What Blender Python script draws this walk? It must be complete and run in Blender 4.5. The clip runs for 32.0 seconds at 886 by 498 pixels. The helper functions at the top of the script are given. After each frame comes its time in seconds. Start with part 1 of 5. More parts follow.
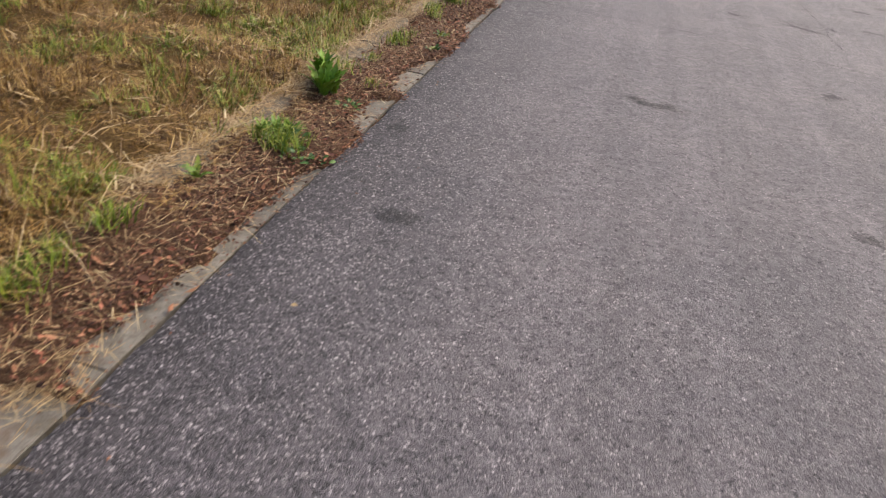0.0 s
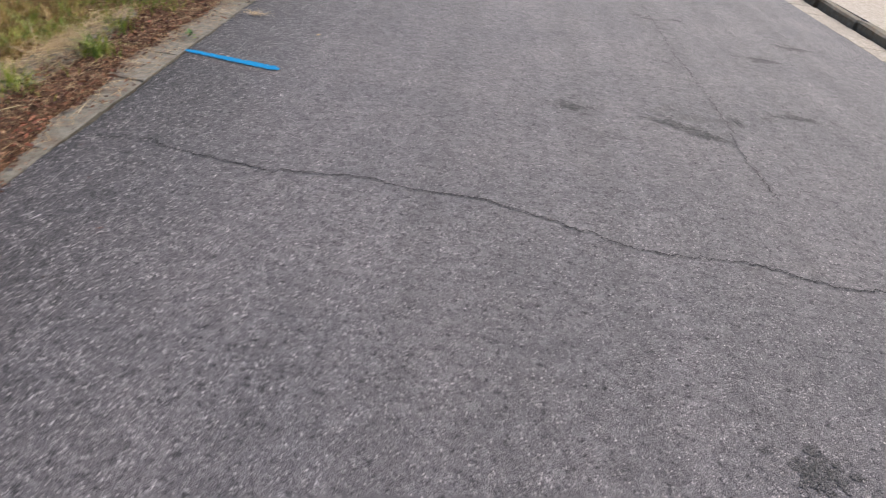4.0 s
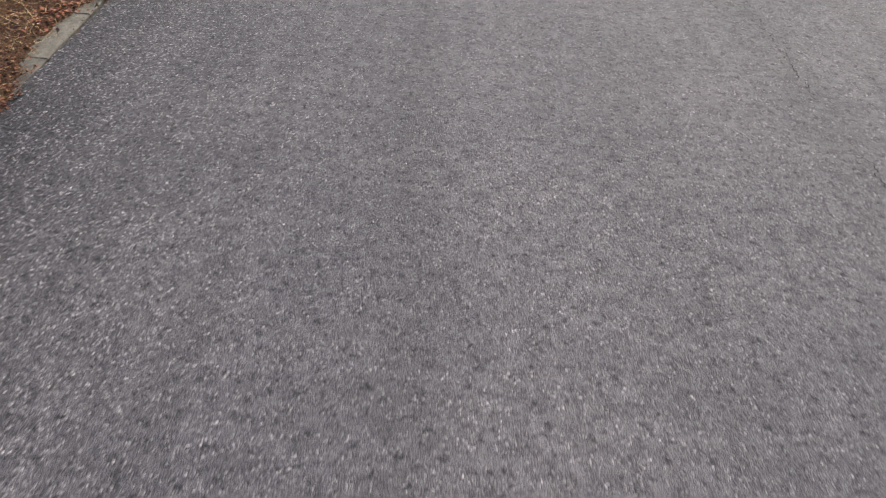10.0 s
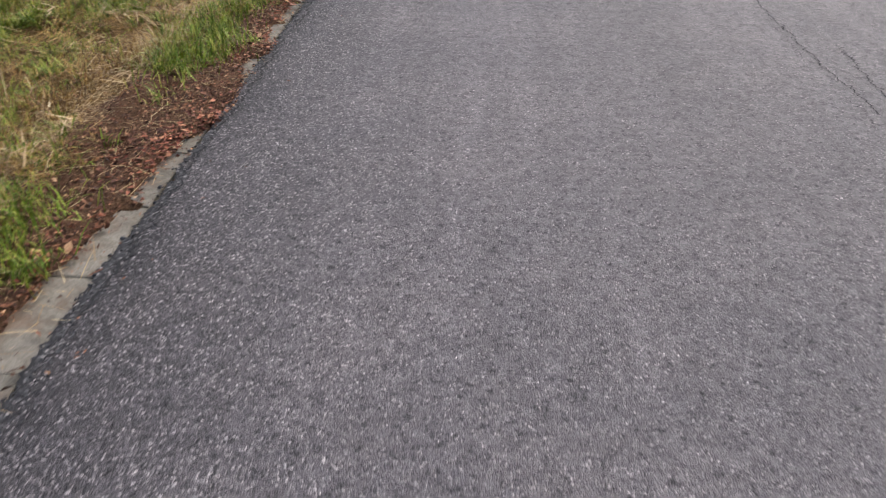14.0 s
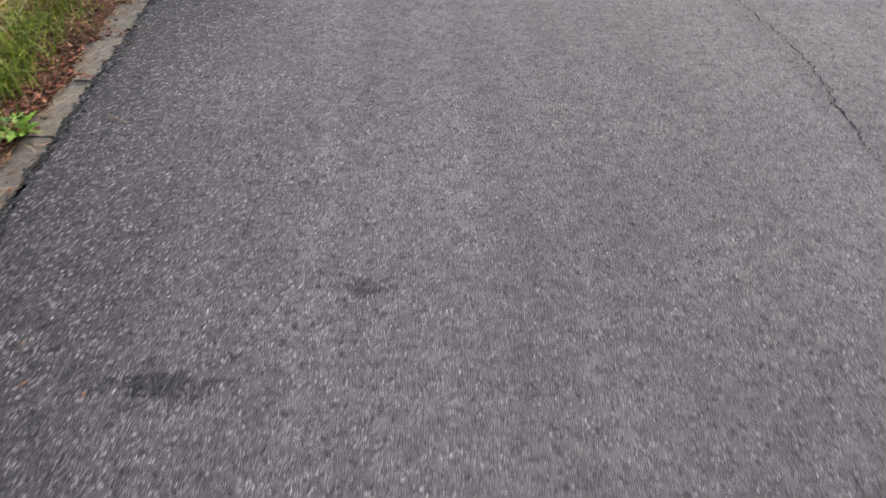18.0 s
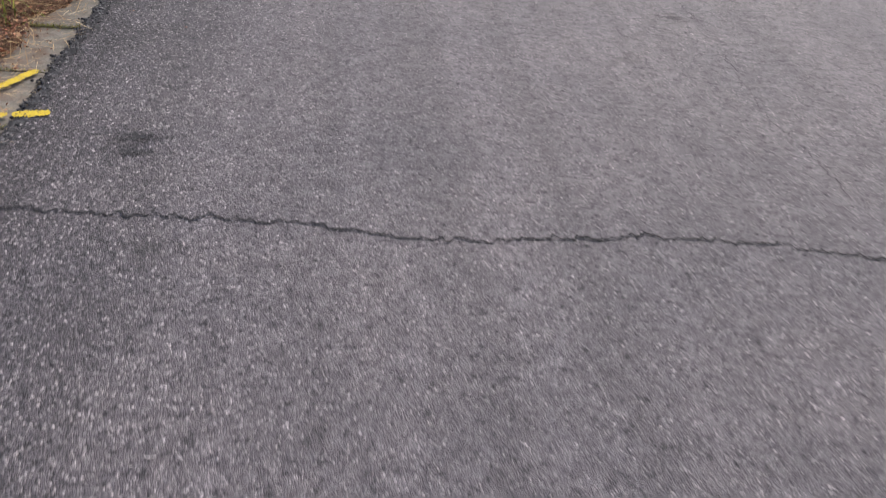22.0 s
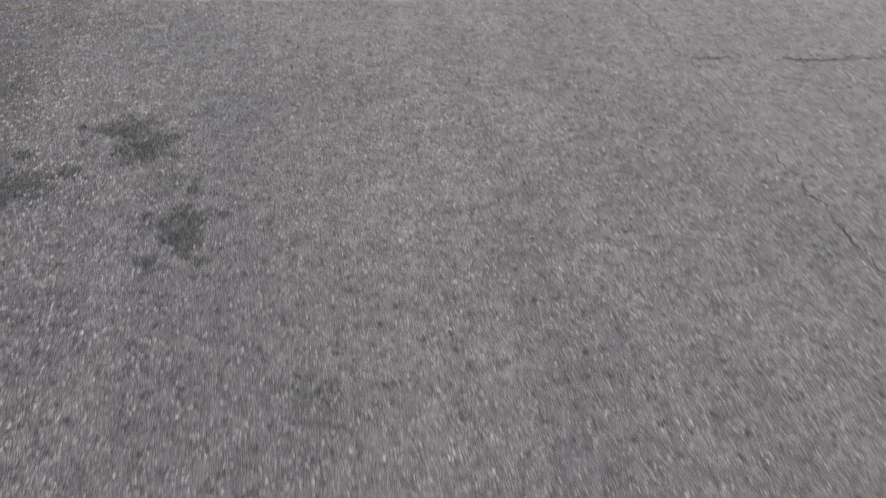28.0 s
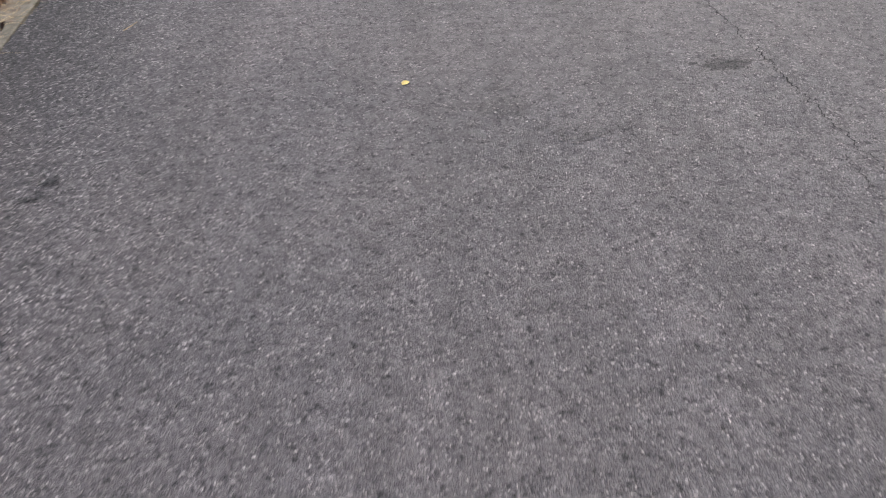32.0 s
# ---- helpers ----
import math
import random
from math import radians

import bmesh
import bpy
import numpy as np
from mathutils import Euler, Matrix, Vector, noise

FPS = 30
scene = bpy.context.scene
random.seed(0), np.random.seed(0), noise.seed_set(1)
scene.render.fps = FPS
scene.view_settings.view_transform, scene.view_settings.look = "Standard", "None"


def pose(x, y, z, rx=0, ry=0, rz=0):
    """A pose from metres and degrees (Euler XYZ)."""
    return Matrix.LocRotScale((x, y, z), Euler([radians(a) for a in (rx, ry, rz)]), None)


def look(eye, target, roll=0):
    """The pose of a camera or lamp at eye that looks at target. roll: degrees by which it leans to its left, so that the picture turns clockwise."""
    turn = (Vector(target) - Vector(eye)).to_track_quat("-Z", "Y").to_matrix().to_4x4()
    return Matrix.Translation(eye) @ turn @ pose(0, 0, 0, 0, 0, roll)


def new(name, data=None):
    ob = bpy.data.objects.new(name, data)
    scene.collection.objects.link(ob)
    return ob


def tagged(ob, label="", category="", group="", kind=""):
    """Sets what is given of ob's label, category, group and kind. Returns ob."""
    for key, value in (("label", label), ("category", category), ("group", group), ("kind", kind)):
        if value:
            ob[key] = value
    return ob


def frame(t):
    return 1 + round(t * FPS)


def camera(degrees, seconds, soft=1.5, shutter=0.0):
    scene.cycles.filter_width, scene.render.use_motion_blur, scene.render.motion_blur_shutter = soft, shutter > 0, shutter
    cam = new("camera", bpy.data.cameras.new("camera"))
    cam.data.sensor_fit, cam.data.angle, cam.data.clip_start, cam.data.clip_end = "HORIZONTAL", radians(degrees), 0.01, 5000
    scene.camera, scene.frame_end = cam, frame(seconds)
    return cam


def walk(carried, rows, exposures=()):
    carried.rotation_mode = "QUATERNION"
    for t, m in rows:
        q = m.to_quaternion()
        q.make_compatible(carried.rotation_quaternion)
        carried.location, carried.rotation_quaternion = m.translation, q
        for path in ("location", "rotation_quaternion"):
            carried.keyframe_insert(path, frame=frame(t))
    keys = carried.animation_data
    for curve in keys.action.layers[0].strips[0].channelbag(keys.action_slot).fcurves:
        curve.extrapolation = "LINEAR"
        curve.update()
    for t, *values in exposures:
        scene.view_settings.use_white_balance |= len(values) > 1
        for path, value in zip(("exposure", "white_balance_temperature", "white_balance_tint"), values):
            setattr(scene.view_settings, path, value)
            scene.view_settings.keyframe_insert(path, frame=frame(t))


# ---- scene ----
DEGREES = 62.00
# seconds, place in metres, heading to the left, tilt down and lean in degrees
PATH = [
    (0.0, 1.085, 0.000, 1.411, 10.35, 30.39, 9.24), (0.2, 1.095, 0.221, 1.408, 10.43, 30.47, 8.41), (0.4, 1.099, 0.443, 1.411, 10.76, 30.59, 8.48),
    (0.6, 1.093, 0.667, 1.412, 10.87, 30.78, 8.34), (0.8, 1.084, 0.893, 1.412, 10.86, 31.22, 7.75), (1.0, 1.087, 1.122, 1.412, 11.43, 32.18, 7.39),
    (1.2, 1.118, 1.353, 1.405, 12.28, 33.63, 6.53), (1.4, 1.171, 1.597, 1.398, 12.02, 34.02, 5.96), (1.6, 1.222, 1.842, 1.397, 11.90, 34.09, 5.35),
    (1.8, 1.265, 2.086, 1.400, 11.63, 34.34, 4.53), (2.0, 1.313, 2.335, 1.401, 9.54, 34.67, 3.80), (2.2, 1.362, 2.586, 1.395, 7.47, 35.56, 3.11),
    (2.4, 1.407, 2.831, 1.384, 6.67, 35.81, 3.67), (2.6, 1.444, 3.062, 1.378, 7.74, 33.91, 6.22), (2.8, 1.467, 3.256, 1.381, 7.30, 33.69, 6.02),
    (3.0, 1.488, 3.442, 1.388, 7.15, 33.23, 4.76), (3.2, 1.501, 3.659, 1.394, 6.74, 32.79, 4.02), (3.4, 1.509, 3.884, 1.396, 6.33, 32.78, 4.21),
    (3.6, 1.523, 4.084, 1.399, 6.86, 31.95, 5.77), (3.8, 1.561, 4.257, 1.403, 4.16, 31.15, 7.90), (4.0, 1.605, 4.420, 1.407, -0.18, 31.10, 9.50),
    (4.2, 1.619, 4.591, 1.405, -2.21, 31.10, 7.61), (4.4, 1.585, 4.793, 1.403, -2.99, 31.07, 5.85), (4.6, 1.525, 5.009, 1.402, -3.14, 30.89, 4.57),
    (4.8, 1.465, 5.213, 1.400, -2.54, 30.37, 2.67), (5.0, 1.408, 5.412, 1.400, -1.72, 29.66, 1.10), (5.2, 1.355, 5.608, 1.400, -1.00, 28.93, 0.15),
    (5.4, 1.307, 5.802, 1.400, -0.62, 28.34, -0.19), (5.6, 1.262, 5.997, 1.400, -0.71, 28.05, 0.00), (5.8, 1.222, 6.192, 1.400, -1.37, 28.21, 0.68),
    (6.0, 1.184, 6.388, 1.399, -2.64, 29.00, 1.79), (6.2, 1.159, 6.593, 1.395, -4.28, 30.54, 3.11), (6.4, 1.151, 6.803, 1.389, -5.88, 32.79, 4.25),
    (6.6, 1.160, 7.032, 1.388, -7.01, 36.12, 3.44), (6.8, 1.134, 7.251, 1.394, -7.59, 39.78, 2.88), (7.0, 1.138, 7.455, 1.398, -8.64, 40.62, 2.62),
    (7.2, 1.177, 7.605, 1.399, -9.53, 40.26, 0.74), (7.4, 1.214, 7.760, 1.399, -10.27, 39.58, -2.43), (7.6, 1.246, 7.954, 1.398, -10.63, 39.71, -3.28),
    (7.8, 1.263, 8.181, 1.400, -10.52, 39.73, -1.93), (8.0, 1.275, 8.400, 1.404, -11.58, 40.00, -0.59), (8.2, 1.293, 8.617, 1.404, -12.38, 41.49, -0.27),
    (8.4, 1.320, 8.852, 1.398, -11.36, 43.57, -1.18), (8.6, 1.359, 9.079, 1.395, -8.16, 43.46, -1.01), (8.8, 1.396, 9.283, 1.400, -4.97, 42.13, -0.10),
    (9.0, 1.436, 9.477, 1.403, -4.59, 41.30, -0.30), (9.2, 1.465, 9.652, 1.402, -4.00, 40.79, -1.72), (9.4, 1.495, 9.844, 1.404, -3.96, 38.63, -1.49),
    (9.6, 1.512, 10.050, 1.403, -3.35, 38.20, 0.43), (9.8, 1.517, 10.268, 1.399, -2.42, 38.93, 3.01), (10.0, 1.511, 10.488, 1.397, -2.21, 39.94, 4.99),
    (10.2, 1.496, 10.705, 1.398, -2.70, 40.34, 5.47), (10.4, 1.474, 10.904, 1.401, -3.07, 39.75, 5.20), (10.6, 1.448, 11.103, 1.403, -3.53, 38.52, 5.28),
    (10.8, 1.409, 11.313, 1.406, -3.26, 37.11, 5.70), (11.0, 1.378, 11.531, 1.407, -4.21, 36.19, 5.32), (11.2, 1.358, 11.759, 1.406, -4.40, 36.03, 3.69),
    (11.4, 1.350, 12.002, 1.408, -4.76, 35.91, 5.08), (11.6, 1.348, 12.260, 1.402, -3.30, 35.46, 5.17), (11.8, 1.354, 12.519, 1.392, -1.58, 34.43, 6.48),
    (12.0, 1.356, 12.758, 1.388, -0.73, 33.02, 6.56), (12.2, 1.348, 12.983, 1.391, 0.33, 33.20, 4.80), (12.4, 1.348, 13.200, 1.394, 0.35, 32.53, 3.55),
    (12.6, 1.352, 13.408, 1.397, 1.35, 32.40, 2.75), (12.8, 1.361, 13.615, 1.402, 2.22, 31.98, 2.20), (13.0, 1.354, 13.816, 1.410, 3.81, 31.76, 2.83),
    (13.2, 1.314, 14.029, 1.407, 3.89, 31.95, 2.55), (13.4, 1.271, 14.238, 1.407, 3.61, 31.58, 2.27), (13.6, 1.231, 14.445, 1.406, 4.17, 32.51, 2.25),
    (13.8, 1.204, 14.659, 1.402, 3.68, 33.37, 1.53), (14.0, 1.185, 14.877, 1.400, 2.80, 34.15, 0.76), (14.2, 1.171, 15.097, 1.400, 1.92, 34.82, 0.21),
    (14.4, 1.157, 15.317, 1.400, 1.26, 35.38, -0.04), (14.6, 1.141, 15.538, 1.400, 0.86, 35.82, 0.03), (14.8, 1.124, 15.760, 1.400, 0.69, 36.12, 0.42),
    (15.0, 1.107, 15.982, 1.400, 0.68, 36.26, 1.14), (15.2, 1.092, 16.207, 1.403, 0.66, 36.24, 2.06), (15.4, 1.084, 16.434, 1.409, 0.45, 36.03, 2.77),
    (15.6, 1.091, 16.668, 1.411, -0.19, 35.64, 2.36), (15.8, 1.106, 16.918, 1.408, -0.56, 35.65, 2.17), (16.0, 1.116, 17.174, 1.404, -0.74, 35.55, 2.76),
    (16.2, 1.121, 17.427, 1.399, -2.35, 36.10, 2.70), (16.4, 1.137, 17.679, 1.404, -1.73, 36.49, 2.20), (16.6, 1.161, 17.936, 1.406, -1.32, 36.64, 2.50),
    (16.8, 1.178, 18.189, 1.407, -0.74, 36.12, 3.76), (17.0, 1.179, 18.413, 1.411, -0.25, 35.48, 4.69), (17.2, 1.191, 18.642, 1.403, -2.16, 35.88, 3.79),
    (17.4, 1.209, 18.882, 1.390, -4.39, 36.98, 2.51), (17.6, 1.221, 19.127, 1.379, -4.82, 38.63, 1.60), (17.8, 1.218, 19.370, 1.374, -4.31, 39.59, 1.65),
    (18.0, 1.191, 19.614, 1.382, -5.09, 38.60, 3.28), (18.2, 1.182, 19.850, 1.397, -6.72, 38.82, 4.83), (18.4, 1.208, 20.032, 1.406, -6.87, 37.95, 4.34),
    (18.6, 1.254, 20.222, 1.403, -5.76, 37.66, 3.12), (18.8, 1.297, 20.428, 1.397, -5.38, 38.12, 1.99), (19.0, 1.311, 20.631, 1.395, -5.71, 38.36, 1.67),
    (19.2, 1.332, 20.850, 1.395, -8.25, 38.57, 2.22), (19.4, 1.365, 21.072, 1.398, -8.82, 38.53, 2.10), (19.6, 1.402, 21.305, 1.399, -8.65, 38.84, 1.69),
    (19.8, 1.437, 21.541, 1.399, -8.61, 39.37, 1.29), (20.0, 1.459, 21.766, 1.400, -8.16, 39.14, 0.95), (20.2, 1.460, 21.993, 1.398, -7.88, 39.83, 0.55),
    (20.4, 1.453, 22.218, 1.400, -7.77, 39.84, 0.86), (20.6, 1.442, 22.431, 1.399, -8.02, 39.79, 2.10), (20.8, 1.424, 22.640, 1.399, -8.67, 39.80, 4.18),
    (21.0, 1.390, 22.848, 1.400, -8.75, 39.61, 6.62), (21.2, 1.348, 23.061, 1.400, -9.10, 39.70, 8.38), (21.4, 1.300, 23.281, 1.401, -9.32, 39.19, 8.69),
    (21.6, 1.259, 23.519, 1.397, -9.75, 38.83, 7.83), (21.8, 1.216, 23.780, 1.384, -9.71, 38.98, 7.19), (22.0, 1.166, 24.029, 1.378, -9.33, 38.03, 7.11),
    (22.2, 1.123, 24.260, 1.390, -9.22, 38.52, 7.27), (22.4, 1.095, 24.487, 1.402, -9.18, 38.24, 7.50), (22.6, 1.088, 24.738, 1.390, -7.93, 38.59, 7.01),
    (22.8, 1.078, 24.992, 1.391, -5.87, 38.42, 6.67), (23.0, 1.060, 25.236, 1.411, -4.39, 38.00, 8.35), (23.2, 1.029, 25.472, 1.413, -4.17, 38.01, 6.87),
    (23.4, 1.005, 25.723, 1.402, -2.49, 37.81, 5.59), (23.6, 0.999, 25.995, 1.390, -2.03, 38.04, 5.81), (23.8, 0.993, 26.263, 1.390, -2.22, 38.52, 6.56),
    (24.0, 0.973, 26.486, 1.411, -2.69, 38.54, 6.23), (24.2, 0.965, 26.711, 1.418, -2.41, 38.76, 5.30), (24.4, 0.981, 26.928, 1.416, -2.47, 38.19, 3.68),
    (24.6, 1.013, 27.165, 1.409, -2.38, 38.38, 2.23), (24.8, 1.037, 27.431, 1.403, -2.72, 39.07, 0.23), (25.0, 1.029, 27.686, 1.406, -2.96, 38.31, -0.09),
    (25.2, 1.030, 27.916, 1.399, -5.65, 38.50, 1.15), (25.4, 1.043, 28.156, 1.392, -7.20, 40.12, 1.12), (25.6, 1.067, 28.393, 1.392, -6.46, 41.59, 0.68),
    (25.8, 1.102, 28.620, 1.397, -4.82, 42.73, 0.31), (26.0, 1.142, 28.844, 1.399, -3.02, 43.56, 0.08), (26.2, 1.185, 29.065, 1.400, -1.50, 44.12, -0.05),
    (26.4, 1.246, 29.295, 1.400, -2.07, 44.00, 0.05), (26.6, 1.308, 29.527, 1.401, -3.20, 43.67, 0.18), (26.8, 1.370, 29.756, 1.401, -4.96, 43.16, 0.34),
    (27.0, 1.432, 29.986, 1.402, -7.37, 42.50, 0.55), (27.2, 1.495, 30.217, 1.402, -10.48, 41.71, 0.88), (27.4, 1.512, 30.419, 1.401, -11.12, 42.10, 1.19),
    (27.6, 1.524, 30.618, 1.400, -11.85, 42.56, 1.80), (27.8, 1.527, 30.828, 1.398, -12.05, 42.79, 2.51), (28.0, 1.533, 31.077, 1.399, -12.09, 42.09, 2.92),
    (28.2, 1.540, 31.332, 1.399, -10.67, 41.23, 2.98), (28.4, 1.561, 31.544, 1.397, -9.92, 41.03, 3.51), (28.6, 1.572, 31.752, 1.399, -9.46, 41.00, 3.80),
    (28.8, 1.584, 31.959, 1.401, -9.45, 41.21, 3.64), (29.0, 1.572, 32.186, 1.398, -8.49, 40.75, 4.60), (29.2, 1.540, 32.423, 1.399, -7.10, 39.55, 6.37),
    (29.4, 1.511, 32.653, 1.400, -7.28, 38.65, 8.21), (29.6, 1.477, 32.881, 1.399, -7.07, 37.94, 8.74), (29.8, 1.468, 33.091, 1.401, -6.64, 37.95, 8.23),
    (30.0, 1.470, 33.336, 1.392, -5.68, 38.16, 7.13), (30.2, 1.464, 33.572, 1.395, -4.97, 38.02, 6.22), (30.4, 1.451, 33.802, 1.401, -4.65, 38.09, 5.83),
    (30.6, 1.454, 34.037, 1.399, -3.88, 38.31, 4.50), (30.8, 1.474, 34.253, 1.397, -3.59, 37.90, 3.24), (31.0, 1.492, 34.472, 1.396, -3.14, 38.78, 2.51),
    (31.2, 1.516, 34.709, 1.401, -2.85, 38.59, 3.35), (31.4, 1.544, 34.977, 1.404, -3.01, 38.43, 3.51), (31.6, 1.566, 35.255, 1.400, -2.34, 39.62, 1.01),
    (31.8, 1.592, 35.498, 1.391, -3.30, 40.16, -1.44), (32.0, 1.618, 35.716, 1.368, -4.68, 40.83, -1.88),
]

def carried_pose(row):
    t, x, y, z, heading, tilt, lean = row
    h, p = radians(heading), radians(tilt)
    way = Vector((-math.sin(h) * math.cos(p), math.cos(h) * math.cos(p), -math.sin(p)))
    eye = Vector((x, y, z))
    return t, look(eye, eye + way, lean)


cam = camera(DEGREES, 32.0, soft=1.15, shutter=0.3)
walk(cam, [carried_pose(r) for r in PATH], exposures=[
    (0.0, 0.96, 7050, 12), (1.5, 0.97, 6850, 11), (2.5, 0.94, 6650, 9), (4.5, 0.91, 6600, 8), (7.0, 0.88, 6750, 8), (9.0, 0.88, 6750, 5), (12.0, 0.90, 6650, 6),
    (16.0, 0.92, 6550, 10), (19.0, 0.88, 6600, 8), (22.0, 0.90, 6600, 11), (25.5, 0.92, 6650, 11), (27.5, 0.90, 6700, 1), (29.2, 0.88, 6750, 2), (30.0, 0.84, 6600, 7),
    (31.0, 0.81, 6650, 9), (32.0, 0.82, 6650, 6)])

# ---- world and light: an overcast morning ----
world = bpy.data.worlds.new("world")
scene.world = world
world.use_nodes = True
wn, wl = world.node_tree.nodes, world.node_tree.links
sky = wn.new("ShaderNodeTexSky")
sky.sky_type = "NISHITA"
sky.sun_disc = False
sky.sun_elevation = radians(48)
sky.sun_rotation = radians(32.5)
sky.air_density, sky.dust_density, sky.ozone_density = 0.8, 3.6, 1.0
wl.new(sky.outputs[0], wn["Background"].inputs[0])
wn["Background"].inputs[1].default_value = 0.15
sun = new("sun", bpy.data.lights.new("sun", "SUN"))
sun.data.energy, sun.data.angle, sun.data.color = 1.5, radians(40), (1.0, 0.97, 0.93)
sun.matrix_world = look((0, 0, 30), (-14, -22, 0))


# ---- materials ----
def material(name, rough=0.8, spec=0.4):
    m = bpy.data.materials.new(name)
    m.use_nodes = True
    b = m.node_tree.nodes["Principled BSDF"]
    b.inputs["Roughness"].default_value = rough
    b.inputs["Specular IOR Level"].default_value = spec
    return m, m.node_tree.nodes, m.node_tree.links, b


def noise_at(nodes, links, coord, scale, detail=3.0, rough=0.55, distort=0.0):
    n = nodes.new("ShaderNodeTexNoise")
    n.inputs["Scale"].default_value = scale
    n.inputs["Detail"].default_value = detail
    n.inputs["Roughness"].default_value = rough
    n.inputs["Distortion"].default_value = distort
    links.new(coord, n.inputs["Vector"])
    return n.outputs["Fac"]


def ramp(nodes, links, fac, stops):
    r = nodes.new("ShaderNodeValToRGB")
    e = r.color_ramp.elements
    while len(e) < len(stops):
        e.new(0.5)
    for el, (p, c) in zip(e, stops):
        el.position = p
        el.color = (*c, 1) if len(c) == 3 else c
    links.new(fac, r.inputs[0])
    return r.outputs[0]


def mix(nodes, links, fac, a, b, mode="MIX"):
    n = nodes.new("ShaderNodeMix")
    n.data_type, n.blend_type = "RGBA", mode
    for sock, v in ((0, fac), (6, a), (7, b)):
        if isinstance(v, (int, float)):
            n.inputs[sock].default_value = v
        elif isinstance(v, tuple):
            n.inputs[sock].default_value = (*v, 1)
        else:
            links.new(v, n.inputs[sock])
    return n.outputs[2]


def bump(nodes, links, height, strength, distance, b):
    n = nodes.new("ShaderNodeBump")
    n.inputs["Strength"].default_value = strength
    n.inputs["Distance"].default_value = distance
    links.new(height, n.inputs["Height"])
    links.new(n.outputs[0], b.inputs["Normal"])


def position(nodes):
    return nodes.new("ShaderNodeNewGeometry").outputs["Position"]


def asphalt_material(name, tone):
    """Worn asphalt: angular grey chips of about 6 mm in a dark binder, lost chips, broad mottling and faint wheel bands."""
    m, n, l, b = material(name, 0.66, 0.26)
    p = position(n)

    def chips(scale, feature):
        v = n.new("ShaderNodeTexVoronoi")
        v.feature = feature
        v.inputs["Scale"].default_value = scale
        l.new(p, v.inputs["Vector"])
        return v

    def combine(op, a, value):
        k = n.new("ShaderNodeMath")
        k.operation = op
        l.new(a, k.inputs[0])
        if isinstance(value, float):
            k.inputs[1].default_value = value
        else:
            l.new(value, k.inputs[1])
        return k.outputs[0]

    def parts_of(colour):
        sep = n.new("ShaderNodeSeparateColor")
        l.new(colour, sep.inputs[0])
        return sep.outputs

    big = chips(158, "F1")
    gap = chips(158, "DISTANCE_TO_EDGE")
    own = parts_of(big.outputs["Color"])
    stone = ramp(n, l, own[0], [(0.0, (0.066, 0.064, 0.068)), (0.35, (0.105, 0.100, 0.104)), (0.74, (0.132, 0.126, 0.13)),
                                (0.88, (0.22, 0.21, 0.21)), (1.0, (0.38, 0.365, 0.355))])
    binder = ramp(n, l, gap.outputs["Distance"], [(0.015, (0.3, 0.3, 0.31)), (0.14, (1.0, 1.0, 1.0))])
    c = mix(n, l, 1.0, stone, binder, "MULTIPLY")
    # chips that have come out leave dark hollows
    lost = ramp(n, l, own[1], [(0.11, (0.22, 0.22, 0.23)), (0.16, (1.0, 1.0, 1.0))])
    c = mix(n, l, 1.0, c, lost, "MULTIPLY")
    small = parts_of(chips(270, "F1").outputs["Color"])
    grit = ramp(n, l, small[0], [(0.0, (0.5, 0.5, 0.5)), (0.6, (1.0, 1.0, 1.0)), (0.88, (1.3, 1.28, 1.26)), (1.0, (1.65, 1.62, 1.6))])
    c = mix(n, l, 1.0, c, grit, "MULTIPLY")
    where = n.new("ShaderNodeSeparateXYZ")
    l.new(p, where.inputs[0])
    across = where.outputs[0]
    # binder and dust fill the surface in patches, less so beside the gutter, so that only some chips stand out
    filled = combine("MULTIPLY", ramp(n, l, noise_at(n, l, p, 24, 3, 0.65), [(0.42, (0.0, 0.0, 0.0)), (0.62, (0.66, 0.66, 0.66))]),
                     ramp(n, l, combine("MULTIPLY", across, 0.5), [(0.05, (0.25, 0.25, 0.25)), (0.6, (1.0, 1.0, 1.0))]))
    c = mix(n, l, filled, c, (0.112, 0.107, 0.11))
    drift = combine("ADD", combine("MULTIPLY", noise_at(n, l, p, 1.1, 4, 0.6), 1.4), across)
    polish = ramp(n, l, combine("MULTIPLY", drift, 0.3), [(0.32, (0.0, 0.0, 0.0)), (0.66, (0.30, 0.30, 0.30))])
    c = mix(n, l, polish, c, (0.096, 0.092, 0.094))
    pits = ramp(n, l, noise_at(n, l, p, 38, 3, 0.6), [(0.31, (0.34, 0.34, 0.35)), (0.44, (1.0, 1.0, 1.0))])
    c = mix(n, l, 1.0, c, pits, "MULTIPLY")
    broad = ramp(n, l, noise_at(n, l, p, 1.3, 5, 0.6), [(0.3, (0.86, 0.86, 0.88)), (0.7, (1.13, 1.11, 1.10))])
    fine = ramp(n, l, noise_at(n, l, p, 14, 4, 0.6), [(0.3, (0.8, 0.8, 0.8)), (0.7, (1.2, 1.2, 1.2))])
    # darker towards the near edge, palest about a metre out, with an uneven limit
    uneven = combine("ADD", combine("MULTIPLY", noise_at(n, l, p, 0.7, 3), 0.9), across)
    margin_tone = ramp(n, l, combine("MULTIPLY", uneven, 0.62), [(0.24, (0.42, 0.42, 0.415)), (0.33, (0.57, 0.565, 0.56)), (0.46, (0.72, 0.718, 0.715)), (0.62, (0.915, 0.912, 0.908)), (0.82, (1.08, 1.072, 1.065)), (1.0, (1.08, 1.075, 1.07))])
